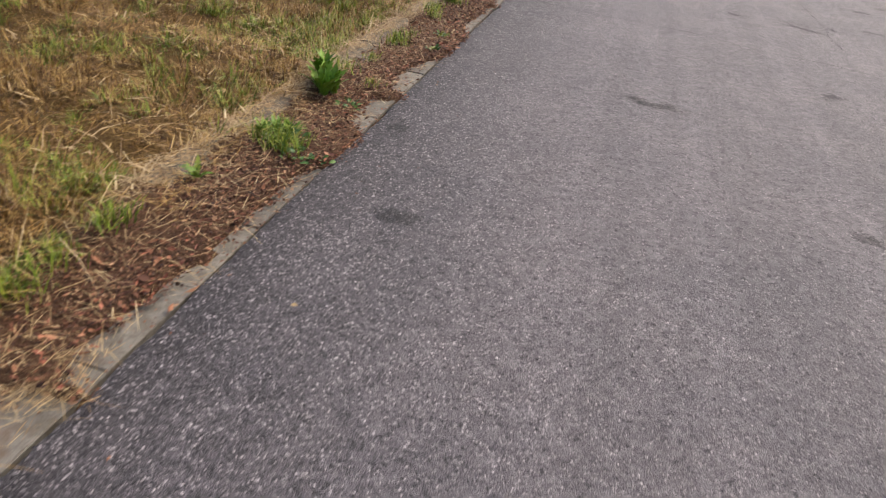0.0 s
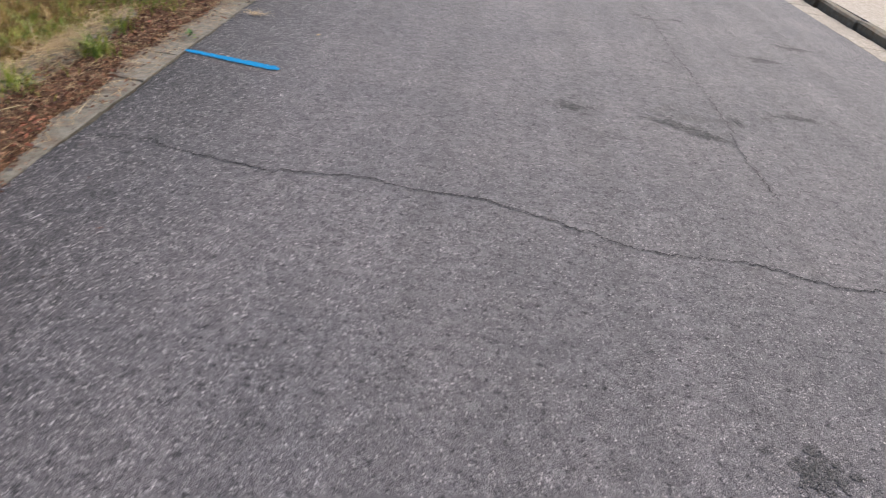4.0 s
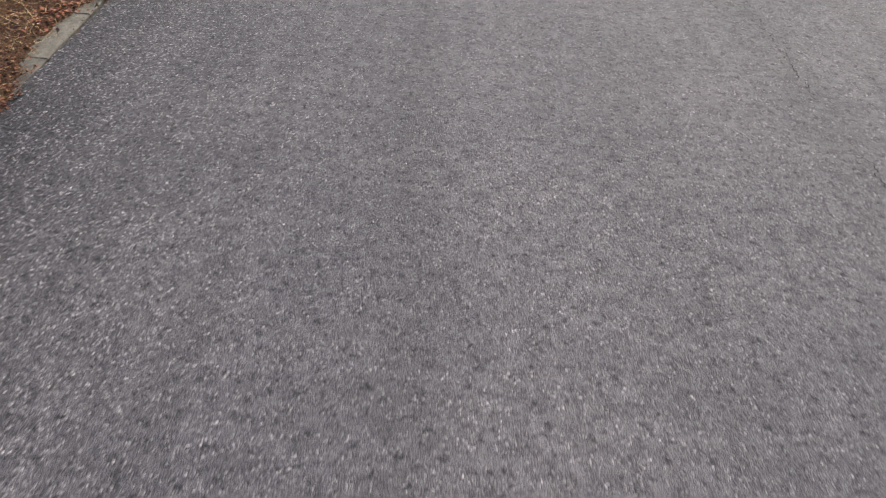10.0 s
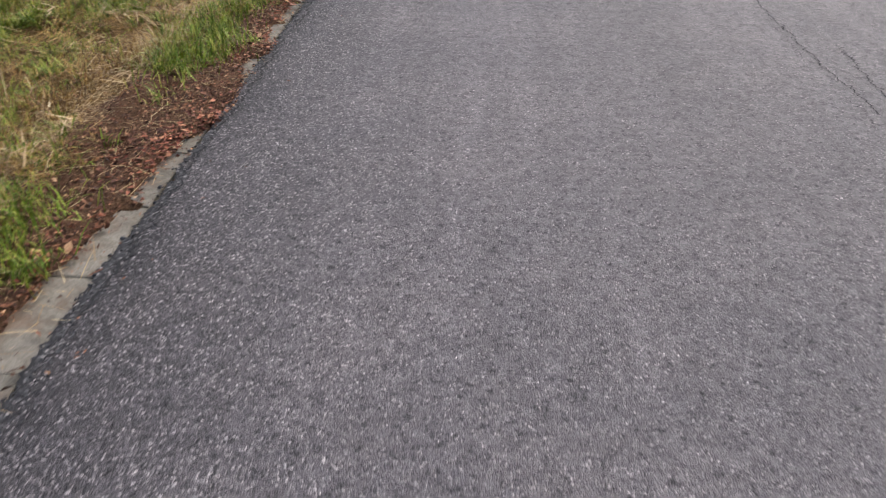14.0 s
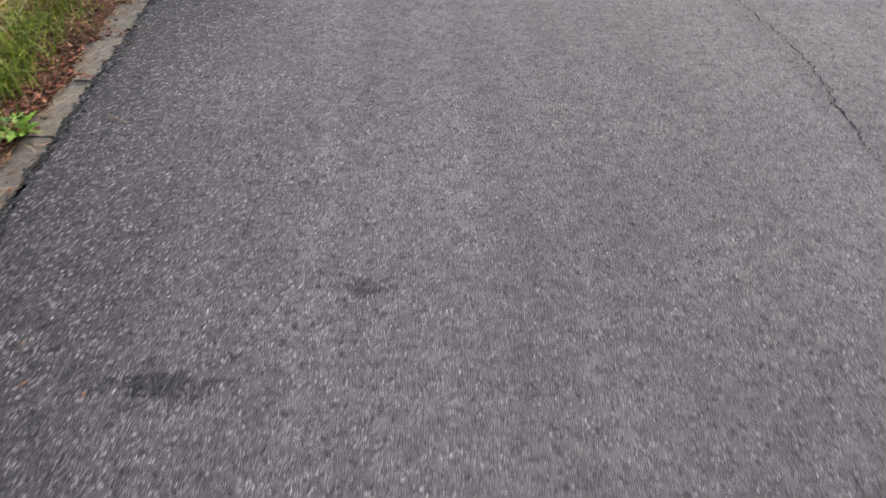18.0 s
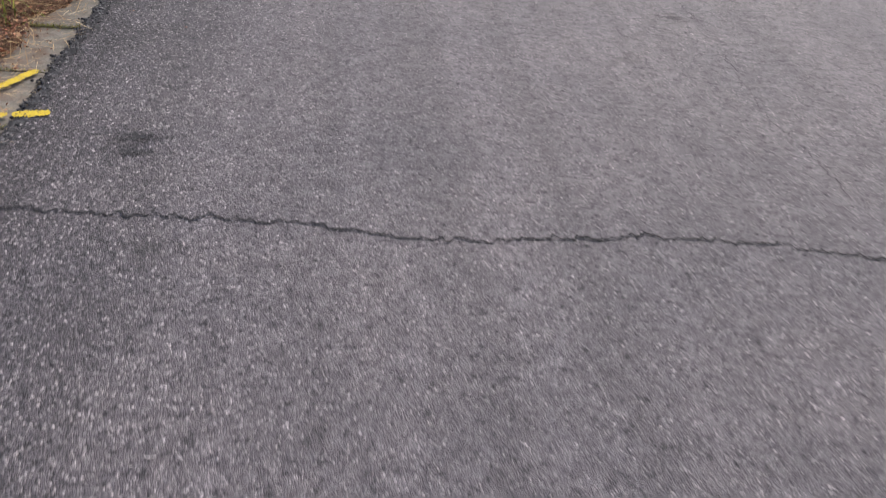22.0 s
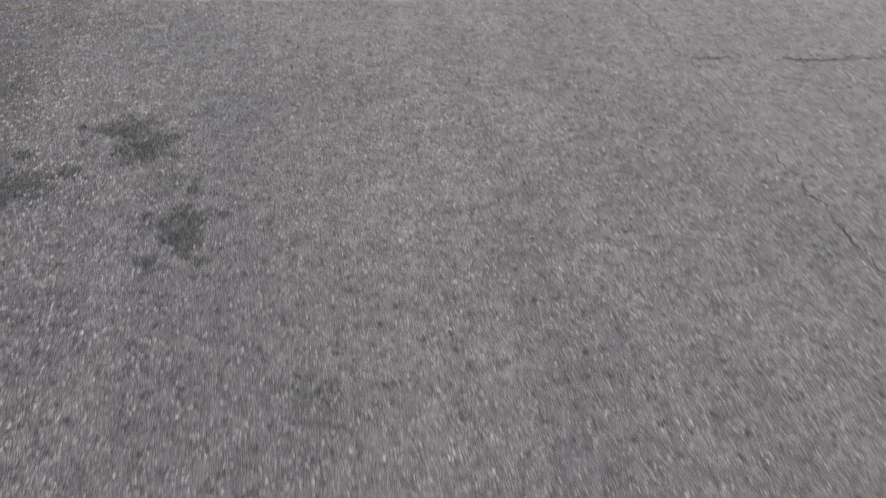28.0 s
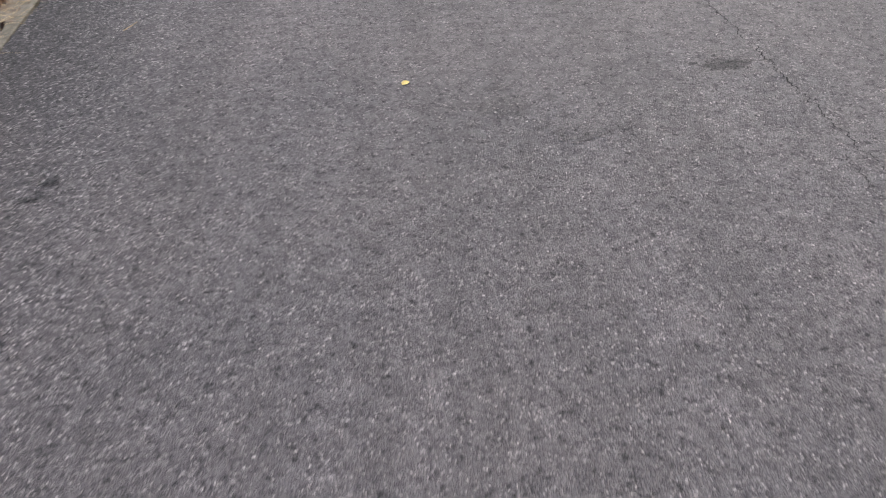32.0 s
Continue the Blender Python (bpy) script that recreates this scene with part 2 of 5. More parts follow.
    # the palest chips take only part of this darkening and stay bright
    pale_chips = ramp(n, l, own[0], [(0.78, (0.0, 0.0, 0.0)), (0.92, (0.8, 0.8, 0.8))])
    c = mix(n, l, pale_chips, mix(n, l, 1.0, c, margin_tone, "MULTIPLY"), c)
    along = n.new("ShaderNodeVectorMath")
    along.operation = "MULTIPLY"
    along.inputs[1].default_value = (5.0, 0.12, 1.0)
    l.new(p, along.inputs[0])
    wear = ramp(n, l, noise_at(n, l, along.outputs[0], 1.0, 3, 0.5), [(0.35, (0.9, 0.9, 0.9)), (0.65, (1.07, 1.07, 1.07))])
    for layer in (wear, broad, fine, tone):
        c = mix(n, l, 1.0, c, layer, "MULTIPLY")
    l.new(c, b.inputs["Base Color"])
    height = combine("MULTIPLY", combine("MINIMUM", combine("MULTIPLY", gap.outputs["Distance"], 4.0), 1.0), combine("ADD", own[2], 0.35))
    bump(n, l, height, 0.8, 0.005, b)
    l.new(ramp(n, l, own[1], [(0.0, (0.55, 0.55, 0.55)), (1.0, (0.85, 0.85, 0.85))]), b.inputs["Roughness"])
    return m


def concrete_material(name, light, dark, scale=1.0, soiled=False, earth=0.0):
    m, n, l, b = material(name, 0.85, 0.3)
    p = position(n)
    info = n.new("ShaderNodeObjectInfo")
    c = mix(n, l, noise_at(n, l, p, 9 * scale, 6, 0.65), dark, light)
    grit = ramp(n, l, noise_at(n, l, p, 240, 2, 0.6), [(0.35, (0.72, 0.72, 0.72)), (0.65, (1.2, 1.2, 1.2))])
    c = mix(n, l, 1.0, c, grit, "MULTIPLY")
    blotch = ramp(n, l, noise_at(n, l, p, 22, 4, 0.7, 0.6), [(0.42, (0.62, 0.6, 0.54)), (0.58, (1.0, 1.0, 1.0))])
    c = mix(n, l, 0.8, c, blotch, "MULTIPLY")
    if soiled:
        side = n.new("ShaderNodeSeparateXYZ")
        l.new(p, side.inputs[0])
        reach = n.new("ShaderNodeMath")
        reach.operation = "MULTIPLY_ADD"
        l.new(noise_at(n, l, p, 7, 5, 0.7), reach.inputs[0])
        reach.inputs[1].default_value = -1.1
        l.new(side.outputs[0], reach.inputs[2])
        turned = n.new("ShaderNodeMath")
        turned.operation = "MULTIPLY"
        turned.inputs[1].default_value = -1.0
        l.new(reach.outputs[0], turned.inputs[0])
        c = mix(n, l, ramp(n, l, turned.outputs[0], [(0.62, (0, 0, 0)), (0.86, (0.75, 0.75, 0.75))]), c, (0.115, 0.07, 0.042))
    if earth:
        c = mix(n, l, ramp(n, l, noise_at(n, l, p, 11, 6, 0.75, 0.8), [(0.44, (0, 0, 0)), (0.62, (earth, earth, earth))]), c, (0.105, 0.066, 0.036))
    own = ramp(n, l, info.outputs["Random"], [(0.0, (0.86, 0.86, 0.86)), (1.0, (1.18, 1.17, 1.15))])
    c = mix(n, l, 1.0, c, own, "MULTIPLY")
    l.new(c, b.inputs["Base Color"])
    bump(n, l, noise_at(n, l, p, 130, 4, 0.7), 0.5, 0.004, b)
    return m


def island_material(name, stops, rough=0.7):
    """Small repeated pieces: each piece takes its own colour from the stops."""
    m, n, l, b = material(name, rough, 0.3)
    g = n.new("ShaderNodeNewGeometry")
    l.new(ramp(n, l, g.outputs["Random Per Island"], stops), b.inputs["Base Color"])
    return m


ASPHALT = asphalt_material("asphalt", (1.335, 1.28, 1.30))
STAINED = asphalt_material("stained_asphalt", (0.72, 0.695, 0.70))
FAINT_STAIN = asphalt_material("faintly_stained_asphalt", (1.1, 1.06, 1.065))
DARK_ASPHALT = island_material("dark_binder", [(0.0, (0.012, 0.012, 0.013)), (0.7, (0.028, 0.027, 0.029)), (1.0, (0.06, 0.058, 0.06))], 0.7)
EDGE_STONE = island_material("edge_stones", [(0.0, (0.03, 0.03, 0.032)), (0.5, (0.08, 0.077, 0.08)), (0.85, (0.16, 0.15, 0.15)), (1.0, (0.30, 0.28, 0.27))], 0.7)
CRACK = island_material("crack_gap", [(0.0, (0.01, 0.01, 0.011)), (1.0, (0.022, 0.021, 0.022))], 0.95)
SLAB = concrete_material("gutter_concrete", (0.218, 0.200, 0.171), (0.110, 0.099, 0.083), 1.0, True)
KERB = concrete_material("kerb_concrete", (0.20, 0.178, 0.145), (0.072, 0.064, 0.05), 0.7, earth=0.85)
PALE = concrete_material("pale_concrete", (0.39, 0.335, 0.285), (0.28, 0.24, 0.205))
LITTER = island_material("dead_leaves", [(0.0, (0.03, 0.013, 0.008)), (0.36, (0.08, 0.031, 0.017)), (0.7, (0.165, 0.064, 0.033)), (0.88, (0.27, 0.118, 0.058)),
                                          (1.0, (0.44, 0.27, 0.15))], 0.75)
RUST = island_material("rust_red_leaves", [(0.0, (0.09, 0.024, 0.013)), (0.4, (0.20, 0.058, 0.03)), (0.8, (0.31, 0.10, 0.05)), (1.0, (0.42, 0.19, 0.10))], 0.6)
STRAW = island_material("dry_straw", [(0.0, (0.20, 0.12, 0.055)), (0.5, (0.34, 0.23, 0.11)), (0.85, (0.45, 0.33, 0.17)), (1.0, (0.58, 0.46, 0.26))], 0.65)
DRY = island_material("dry_grass", [(0.0, (0.05, 0.021, 0.007)), (0.3, (0.14, 0.067, 0.016)), (0.6, (0.25, 0.137, 0.032)), (0.88, (0.38, 0.23, 0.062)), (1.0, (0.56, 0.40, 0.16))], 0.65)
GREEN = island_material("green_grass", [(0.0, (0.06, 0.10, 0.007)), (0.4, (0.138, 0.208, 0.012)), (0.75, (0.24, 0.30, 0.022)), (1.0, (0.37, 0.34, 0.06))], 0.55)
MOSS = island_material("moss", [(0.0, (0.05, 0.03, 0.012)), (0.4, (0.10, 0.09, 0.016)), (0.8, (0.16, 0.18, 0.02)), (1.0, (0.30, 0.2, 0.07))], 0.8)


def weed_material(name, stops):
    m, n, l, b = material(name, 0.55, 0.35)
    p = position(n)
    info = n.new("ShaderNodeObjectInfo")
    c = ramp(n, l, info.outputs["Random"], stops)
    veins = ramp(n, l, noise_at(n, l, p, 160, 3, 0.6), [(0.3, (0.7, 0.72, 0.7)), (0.7, (1.25, 1.2, 1.2))])
    c = mix(n, l, 1.0, c, veins, "MULTIPLY")
    l.new(c, b.inputs["Base Color"])
    bump(n, l, noise_at(n, l, p, 120, 3, 0.6), 0.4, 0.003, b)
    return m


WEED = weed_material("weed_green", [(0.0, (0.08, 0.17, 0.012)), (0.5, (0.13, 0.25, 0.018)), (0.9, (0.19, 0.31, 0.03)), (1.0, (0.3, 0.3, 0.05))])
TALL = weed_material("tall_weed_green", [(0.0, (0.045, 0.105, 0.016)), (0.5, (0.08, 0.165, 0.022)), (0.9, (0.125, 0.225, 0.03)), (1.0, (0.24, 0.27, 0.05))])
CREEP = weed_material("creeper_green", [(0.0, (0.025, 0.065, 0.012)), (0.6, (0.05, 0.12, 0.02)), (0.92, (0.09, 0.17, 0.03)), (1.0, (0.2, 0.2, 0.05))])



def soil_material():
    m, n, l, b = material("soil_and_thatch", 0.95, 0.15)
    p = position(n)
    c = mix(n, l, noise_at(n, l, p, 3.0, 6, 0.65), (0.055, 0.028, 0.018), (0.19, 0.115, 0.068))
    thatch = mix(n, l, noise_at(n, l, p, 26, 5, 0.7), (0.05, 0.03, 0.012), (0.22, 0.14, 0.045))
    side = n.new("ShaderNodeSeparateXYZ")
    l.new(p, side.inputs[0])
    ragged = n.new("ShaderNodeMath")
    ragged.operation = "MULTIPLY_ADD"
    l.new(noise_at(n, l, p, 5, 4, 0.6), ragged.inputs[0])
    ragged.inputs[1].default_value = -0.35
    l.new(side.outputs[0], ragged.inputs[2])
    inward = n.new("ShaderNodeMath")
    inward.operation = "MULTIPLY"
    inward.inputs[1].default_value = -1.0
    l.new(ragged.outputs[0], inward.inputs[0])
    c = mix(n, l, ramp(n, l, inward.outputs[0], [(0.62, (0, 0, 0)), (0.74, (1, 1, 1))]), c, thatch)
    spots = ramp(n, l, noise_at(n, l, p, 60, 4, 0.7), [(0.35, (0.55, 0.5, 0.45)), (0.65, (1.25, 1.2, 1.1))])
    c = mix(n, l, 1.0, c, spots, "MULTIPLY")
    l.new(c, b.inputs["Base Color"])
    bump(n, l, noise_at(n, l, p, 70, 6, 0.75), 1.0, 0.03, b)
    return m


def paint_material(name, a, c2):
    m, n, l, b = material(name, 0.9, 0.12)
    p = position(n)
    c = mix(n, l, noise_at(n, l, p, 70, 4, 0.7), a, c2)
    l.new(c, b.inputs["Base Color"])
    bump(n, l, noise_at(n, l, p, 110, 3, 0.6), 0.5, 0.004, b)
    return m


SOIL = soil_material()
BLUE = paint_material("blue_marking_paint", (0.001, 0.135, 0.30), (0.002, 0.185, 0.39))
YELLOW = paint_material("yellow_marking_paint", (0.30, 0.21, 0.03), (0.60, 0.46, 0.05))


# ---- building helpers ----
def link_mesh(name, verts, faces, mat, parent=None, label="", smooth=False):
    me = bpy.data.meshes.new(name)
    me.from_pydata([tuple(v) for v in verts] if not isinstance(verts, np.ndarray) else verts.tolist(), [],
                   faces if not isinstance(faces, np.ndarray) else faces.tolist())
    me.materials.append(mat)
    if smooth:
        me.polygons.foreach_set("use_smooth", [True] * len(me.polygons))
    me.update()
    ob = new(name, me)
    if parent:
        ob.parent = parent
    if label:
        ob["label"] = label
    return ob


def part(name, bm, mat, parent=None, label=""):
    me = bpy.data.meshes.new(name)
    bm.to_mesh(me)
    bm.free()
    me.materials.append(mat)
    ob = new(name, me)
    if parent:
        ob.parent = parent
    if label:
        ob["label"] = label
    return ob


def waver(y, scale, seed):
    return noise.noise(Vector((y * scale, seed * 7.3, seed * 1.7)))


# ---- the plan, in metres: the road runs along y, its edge lies on x = 0 ----
Y0, Y1 = -6.0, 48.0
SLAB_LEN, SLAB_FROM, SLAB_W = 0.44, 29.03 - 0.44 * 79, 0.28
KERB_FRONT, KERB_BACK = -0.36, -0.54


def right_edge(y):
    """Where the asphalt meets the far gutter."""
    return 5.2 - 0.055 * min(max(y - 10.5, 0.0), 8.5)


def edge_x(y):
    """The ragged near edge of the asphalt."""
    rag = 0.35 + 0.75 * min(max((y - 12.0) / 8.0, 0.0), 1.0) + 0.6 * max(0.0, 1.0 - abs(y - 28.0) / 1.8)
    return 0.018 * waver(y, 0.7, 1) + 0.012 * waver(y, 4.0, 2) + rag * (0.018 * waver(y, 13.0, 3) + 0.014 * waver(y, 43.0, 33))


# stretches where soil hides the slabs: middle, half length
COVERED = [(1.2, 0.04), (3.03, 0.27), (3.86, 0.06), (5.15, 0.42), (6.65, 0.05), (11.35, 0.85), (12.6, 0.35), (14.1, 0.3), (15.75, 0.04), (18.1, 0.32), (18.85, 0.12), (20.1, 0.04)]


def soil_front(y):
    """How far soil and litter reach over the gutter slabs towards the road."""
    base = np.interp(y, [0, 1.05, 1.22, 2.4, 3.0, 3.6, 4.3, 4.6, 6.0, 7.0, 7.5, 8.0, 9.5, 10.4, 11, 15, 16.4, 17.3, 18, 20, 21.2, 22.5, 23.4, 27, 28.2, 29, 30, 34, 37.3, 40],
                     [-0.27, -0.26, -0.13, -0.07, -0.07, -0.13, -0.13, -0.07, -0.08, -0.07, -0.14, -0.21, -0.2, -0.09, -0.1, -0.08, -0.14, -0.11, -0.085, -0.075, -0.12, -0.13, -0.2, -0.2, -0.16, -0.24, -0.27, -0.2, -0.16, -0.14])
    x = base + 0.035 * waver(y, 0.9, 4) + 0.045 * waver(y, 2.6, 5) + 0.03 * waver(y, 8.0, 6) + 0.014 * waver(y, 27.0, 7) + 0.10 * waver(y, 4.3, 44) * min(max((y - 23.0) / 3.0, 0.0), 1.0)
    if 17.0 < y < 27.0:
        # tongues of leaves that lie in the slab joints
        joint = (y - SLAB_FROM) / SLAB_LEN
        x += 0.13 * math.exp(-((joint - round(joint)) * SLAB_LEN / 0.022) ** 2) * max(0.0, 0.6 + waver(round(joint), 1.3, 61))
    for mid, half in COVERED:
        d = abs(y - mid) / half
        if d < 1.6:
            x += (0.012 * waver(y, 6.0, 8) + 0.010 * waver(y, 23.0, 18) - x) * max(0.0, min(1.0, 2.2 - 1.6 * d))
    return x


KERB_TOP = 0.062


def kerb_z(x):
    """The kerb's top: flat at the back, sloping down to the gutter in front."""
    return KERB_TOP if x < -0.45 else KERB_TOP - 0.05 * min(1.0, (x + 0.45) / 0.085)


def ground_z(x, y):
    xs = soil_front(y)
    if x > xs:
        return -0.03 if x < -0.012 else -0.09
    d = xs - x
    z = 0.004 + 0.012 * min(1, d * 25) + 0.075 * min(d, 0.25) + 0.010 * noise.noise(Vector((x * 9, y * 9, 3)))
    if x < KERB_FRONT + 0.06:
        # soil and thatch bury the kerb in places
        bury = KERB_TOP + np.interp(y, [2.0, 2.3, 2.55, 2.72, 2.92, 3.35, 3.6, 3.9, 4.1, 5.2, 5.55, 5.8, 6.3, 6.6, 6.8, 7.0, 8.5, 9.2, 14.9, 15.1, 15.55, 15.75, 15.95, 16.4, 16.6, 30.2, 30.45, 31.25, 31.5],
                                    [0.012, -0.03, -0.03, 0.004, -0.03, -0.03, 0.012, 0.012, -0.05, -0.045, 0.006, -0.03, -0.03, 0.014, 0.012, -0.045, -0.05, 0.02, 0.02, -0.045, -0.045, 0.0, -0.05, -0.05, 0.02, 0.02, -0.03, -0.03, 0.02]) + 0.022 * noise.noise(Vector((0.5, y * 0.9, 12))) + 0.03 * noise.noise(Vector((x * 7, y * 5, 13)))
        z += (bury - z) * min(1.0, (KERB_FRONT + 0.06 - x) / 0.08)
    if x < KERB_BACK:
        z += 0.05 * noise.noise(Vector((x * 1.1, y * 1.1, 9))) * min(1, (KERB_BACK - x) * 2) + 0.03 * min(3.0, KERB_BACK - x)
    if x < -5.0:
        # the verge levels out away from the road
        z += (0.15 - z) * min(1.0, (-5.0 - x) / 1.4)
    return max(z, 0.003)


def build_ground():
    xs = [-600, -250, -100, -50, -25, -14, -9, -6.5] + list(np.arange(-5, -0.8, 0.14)) + list(np.arange(-0.8, 0.08, 0.016)) + \
         [0.3, 1.5, 4.0, 7.5, 12, 25, 60, 150, 600]
    ys = [-600, -250, -90, -40, -18, -9] + list(np.arange(Y0, Y1, 0.05)) + [52, 60, 80, 130, 260, 700]
    nx = len(xs)
    verts = [(x, y, ground_z(x, min(max(y, Y0), Y1)) if x > -12 else 0.15) for y in ys for x in xs]
    faces = [(j * nx + i, j * nx + i + 1, (j + 1) * nx + i + 1, (j + 1) * nx + i) for j in range(len(ys) - 1) for i in range(nx - 1)]
    ob = link_mesh("ground", verts, faces, SOIL, smooth=True)
    return tagged(ob, "dry brown soil with dead thatch on the verge", "ground", kind="structure")


def build_road():
    ys = [Y0 - 300, Y0 - 60, Y0 - 10] + list(np.arange(Y0, Y1, 0.03)) + [Y1 + 10, Y1 + 60, Y1 + 300]
    fr = [0.0, 0.004, 0.03, 0.1, 0.25, 0.45, 0.7, 1.0]
    verts, faces = [], []
    for y in ys:
        yc = min(max(y, Y0), Y1)
        e, r = edge_x(yc), right_edge(yc)
        row = [(e + 0.004, y, -0.07), (e, y, -0.012), (e + 0.010, y, 0.001)] + [(e + f * (r - e), y, 0.0) for f in fr[2:]] + [(r, y, -0.07)]
        verts += row
    k = len(row)
    for j in range(len(ys) - 1):
        for i in range(k - 1):
            faces.append((j * k + i, j * k + i + 1, (j + 1) * k + i + 1, (j + 1) * k + i))
    ob = link_mesh("road", verts, faces, ASPHALT)
    return tagged(ob, "worn grey asphalt road with pale stones and fine cracks", "road", kind="structure")


ground = build_ground()
road = build_road()


def slab_mesh(name, w, length, h, mat, seed, chips=0.006):
    """A concrete piece with a worn, uneven rim; the middle of its top lies at the origin."""
    rnd = random.Random(seed)
    bm = bmesh.new()
    bmesh.ops.create_cube(bm, size=1.0)
    bmesh.ops.scale(bm, vec=(w, length, h), verts=bm.verts)
    bmesh.ops.translate(bm, vec=(0, 0, -h / 2), verts=bm.verts)
    rim = [e for e in bm.edges if all(v.co.z > -h * 0.5 for v in e.verts)]
    bmesh.ops.subdivide_edges(bm, edges=rim, cuts=3)
    rim = [e for e in bm.edges if all(v.co.z > -h * 0.5 for v in e.verts) and
           all(abs(v.co.x) > w * 0.49 or abs(v.co.y) > length * 0.49 for v in e.verts)]
    bmesh.ops.bevel(bm, geom=rim, offset=chips, segments=1, affect="EDGES")
    for v in bm.verts:
        if v.co.z > -h * 0.5:
            v.co += Vector((rnd.uniform(-1, 1), rnd.uniform(-1, 1), 0)) * chips * 0.55
    me = bpy.data.meshes.new(name)
    bm.to_mesh(me)
    bm.free()
    me.materials.append(mat)
    return me


# ---- gutter slabs and kerbs ----
def build_row(owner_name, label, category, piece, meshes, x, y_from, y_to, length, z, spread, turned=True):
    owner = tagged(new(owner_name), label, category, kind="structure")
    rnd = random.Random(len(label))
    y = y_from
    while y < y_to:
        ob = new(piece, meshes[rnd.randrange(len(meshes))])
        ob.parent = owner
        px = x(y + length / 2)
        ob.matrix_local = pose(px + rnd.uniform(-1, 1) * spread, y + length / 2, z + rnd.uniform(-1, 0.3) * spread,
                               rnd.uniform(-1, 1) * 0.4, rnd.uniform(-1, 1) * 0.6, rnd.uniform(-1, 1) * 0.5 + (180 if turned and rnd.random() < 0.5 else 0))
        y += length
    return owner


slab_kinds = [slab_mesh("slab", SLAB_W, SLAB_LEN - 0.003, 0.08, SLAB, i, 0.004) for i in range(6)]


def kerb_mesh(length, seed):
    """A low kerb stone with a flat back and a sloping face towards the gutter, its arrises worn round."""
    profile = [(-0.09, -0.16), (-0.09, -0.012), (-0.083, -0.003), (-0.05, 0.0), (-0.012, -0.001), (0.0, -0.003), (0.03, -0.02), (0.06, -0.037), (0.085, -0.05), (0.09, -0.057), (0.09, -0.16)]
    rows, k = 22, len(profile)
    verts, faces = [], []
    for i in range(rows + 1):
        t = i / rows
        end = 0.006 * max(0.0, 1 - min(t, 1 - t) * rows)
        for x, z in profile:
            worn = 0.0 if z < -0.1 else 0.006 * noise.noise(Vector((x * 22 + seed, t * 16, z * 20))) + 0.004 * noise.noise(Vector((x * 60, t * 50, seed)))
            verts.append((x * (1 - end), (t - 0.5) * length, z - end + worn))
    for i in range(rows):
        for q in range(k - 1):
            a = i * k + q
            faces.append((a, a + k, a + k + 1, a + 1))
    faces += [tuple(range(k)), tuple(range(rows * k + k - 1, rows * k - 1, -1))]
    me = bpy.data.meshes.new("kerb_stone")
    me.from_pydata(verts, [], faces)
    me.materials.append(KERB)
    return me


kerb_kinds = [kerb_mesh(0.985, 20 + i) for i in range(4)]
far_slab_kinds = [slab_mesh("slab", 0.29, SLAB_LEN - 0.004, 0.08, PALE, 40 + i, 0.003) for i in range(4)]
build_row("gutter_near", "flat worn concrete gutter slabs half covered with dead leaves", "gutter", "slab", slab_kinds,
          lambda y: -SLAB_W / 2 - 0.015, SLAB_FROM, 42.0, SLAB_LEN, -0.008, 0.004)
build_row("kerb_near", "weathered low concrete kerb overgrown with grass", "kerb", "kerb_stone", kerb_kinds,
          lambda y: (KERB_FRONT + KERB_BACK) / 2, -5.4, 42.0, 1.0, KERB_TOP, 0.006, turned=False)
build_row("gutter_far", "pale concrete gutter slabs on the far road side", "gutter", "slab", far_slab_kinds,
          lambda y: right_edge(y) + 0.15, -5.6, 46.0, SLAB_LEN, 0.0, 0.003)
far_kerbs = [slab_mesh("kerb_stone", 0.13, 0.985, 0.25, KERB, 60 + i, 0.02) for i in range(3)]
build_row("kerb_far", "raised grey concrete kerb beside the pavement", "kerb", "kerb_stone", far_kerbs,
          lambda y: right_edge(y) + 0.385, -5.6, 46.0, 1.0, 0.09, 0.003)


def build_pavement():
    ys = list(np.arange(-40.0, 80.1, 1.0))
    verts, faces = [], []
    for y in ys:
        r = right_edge(y)
        verts += [(r + 0.47, y, -0.05), (r + 0.47, y, 0.085), (r + 2.3, y, 0.1), (r + 2.3, y, -0.05)]
    for j in range(len(ys) - 1):
        for i in range(3):
            a = j * 4 + i
            faces.append((a, a + 1, a + 5, a + 4))
    ob = link_mesh("pavement", verts, faces, PALE)
    return tagged(ob, "pale grey concrete pavement behind the far kerb", "pavement", kind="structure")


build_pavement()


# ---- small repeated plant pieces, made in bulk ----
def tri_mesh(name, verts, tris, mat, parent=None):
    me = bpy.data.meshes.new(name)
    nv, nt = len(verts), len(tris)
    me.vertices.add(nv)
    me.vertices.foreach_set("co", np.asarray(verts, np.float32).ravel())
    me.loops.add(nt * 3)
    me.loops.foreach_set("vertex_index", np.asarray(tris, np.int32).ravel())
    me.polygons.add(nt)
    me.polygons.foreach_set("loop_start", np.arange(0, nt * 3, 3, dtype=np.int32))
    me.polygons.foreach_set("loop_total", np.full(nt, 3, dtype=np.int32))
    me.update(calc_edges=True)
    me.validate()
    me.materials.append(mat)
    ob = new(name, me)
    if parent:
        ob.parent = parent
    return ob


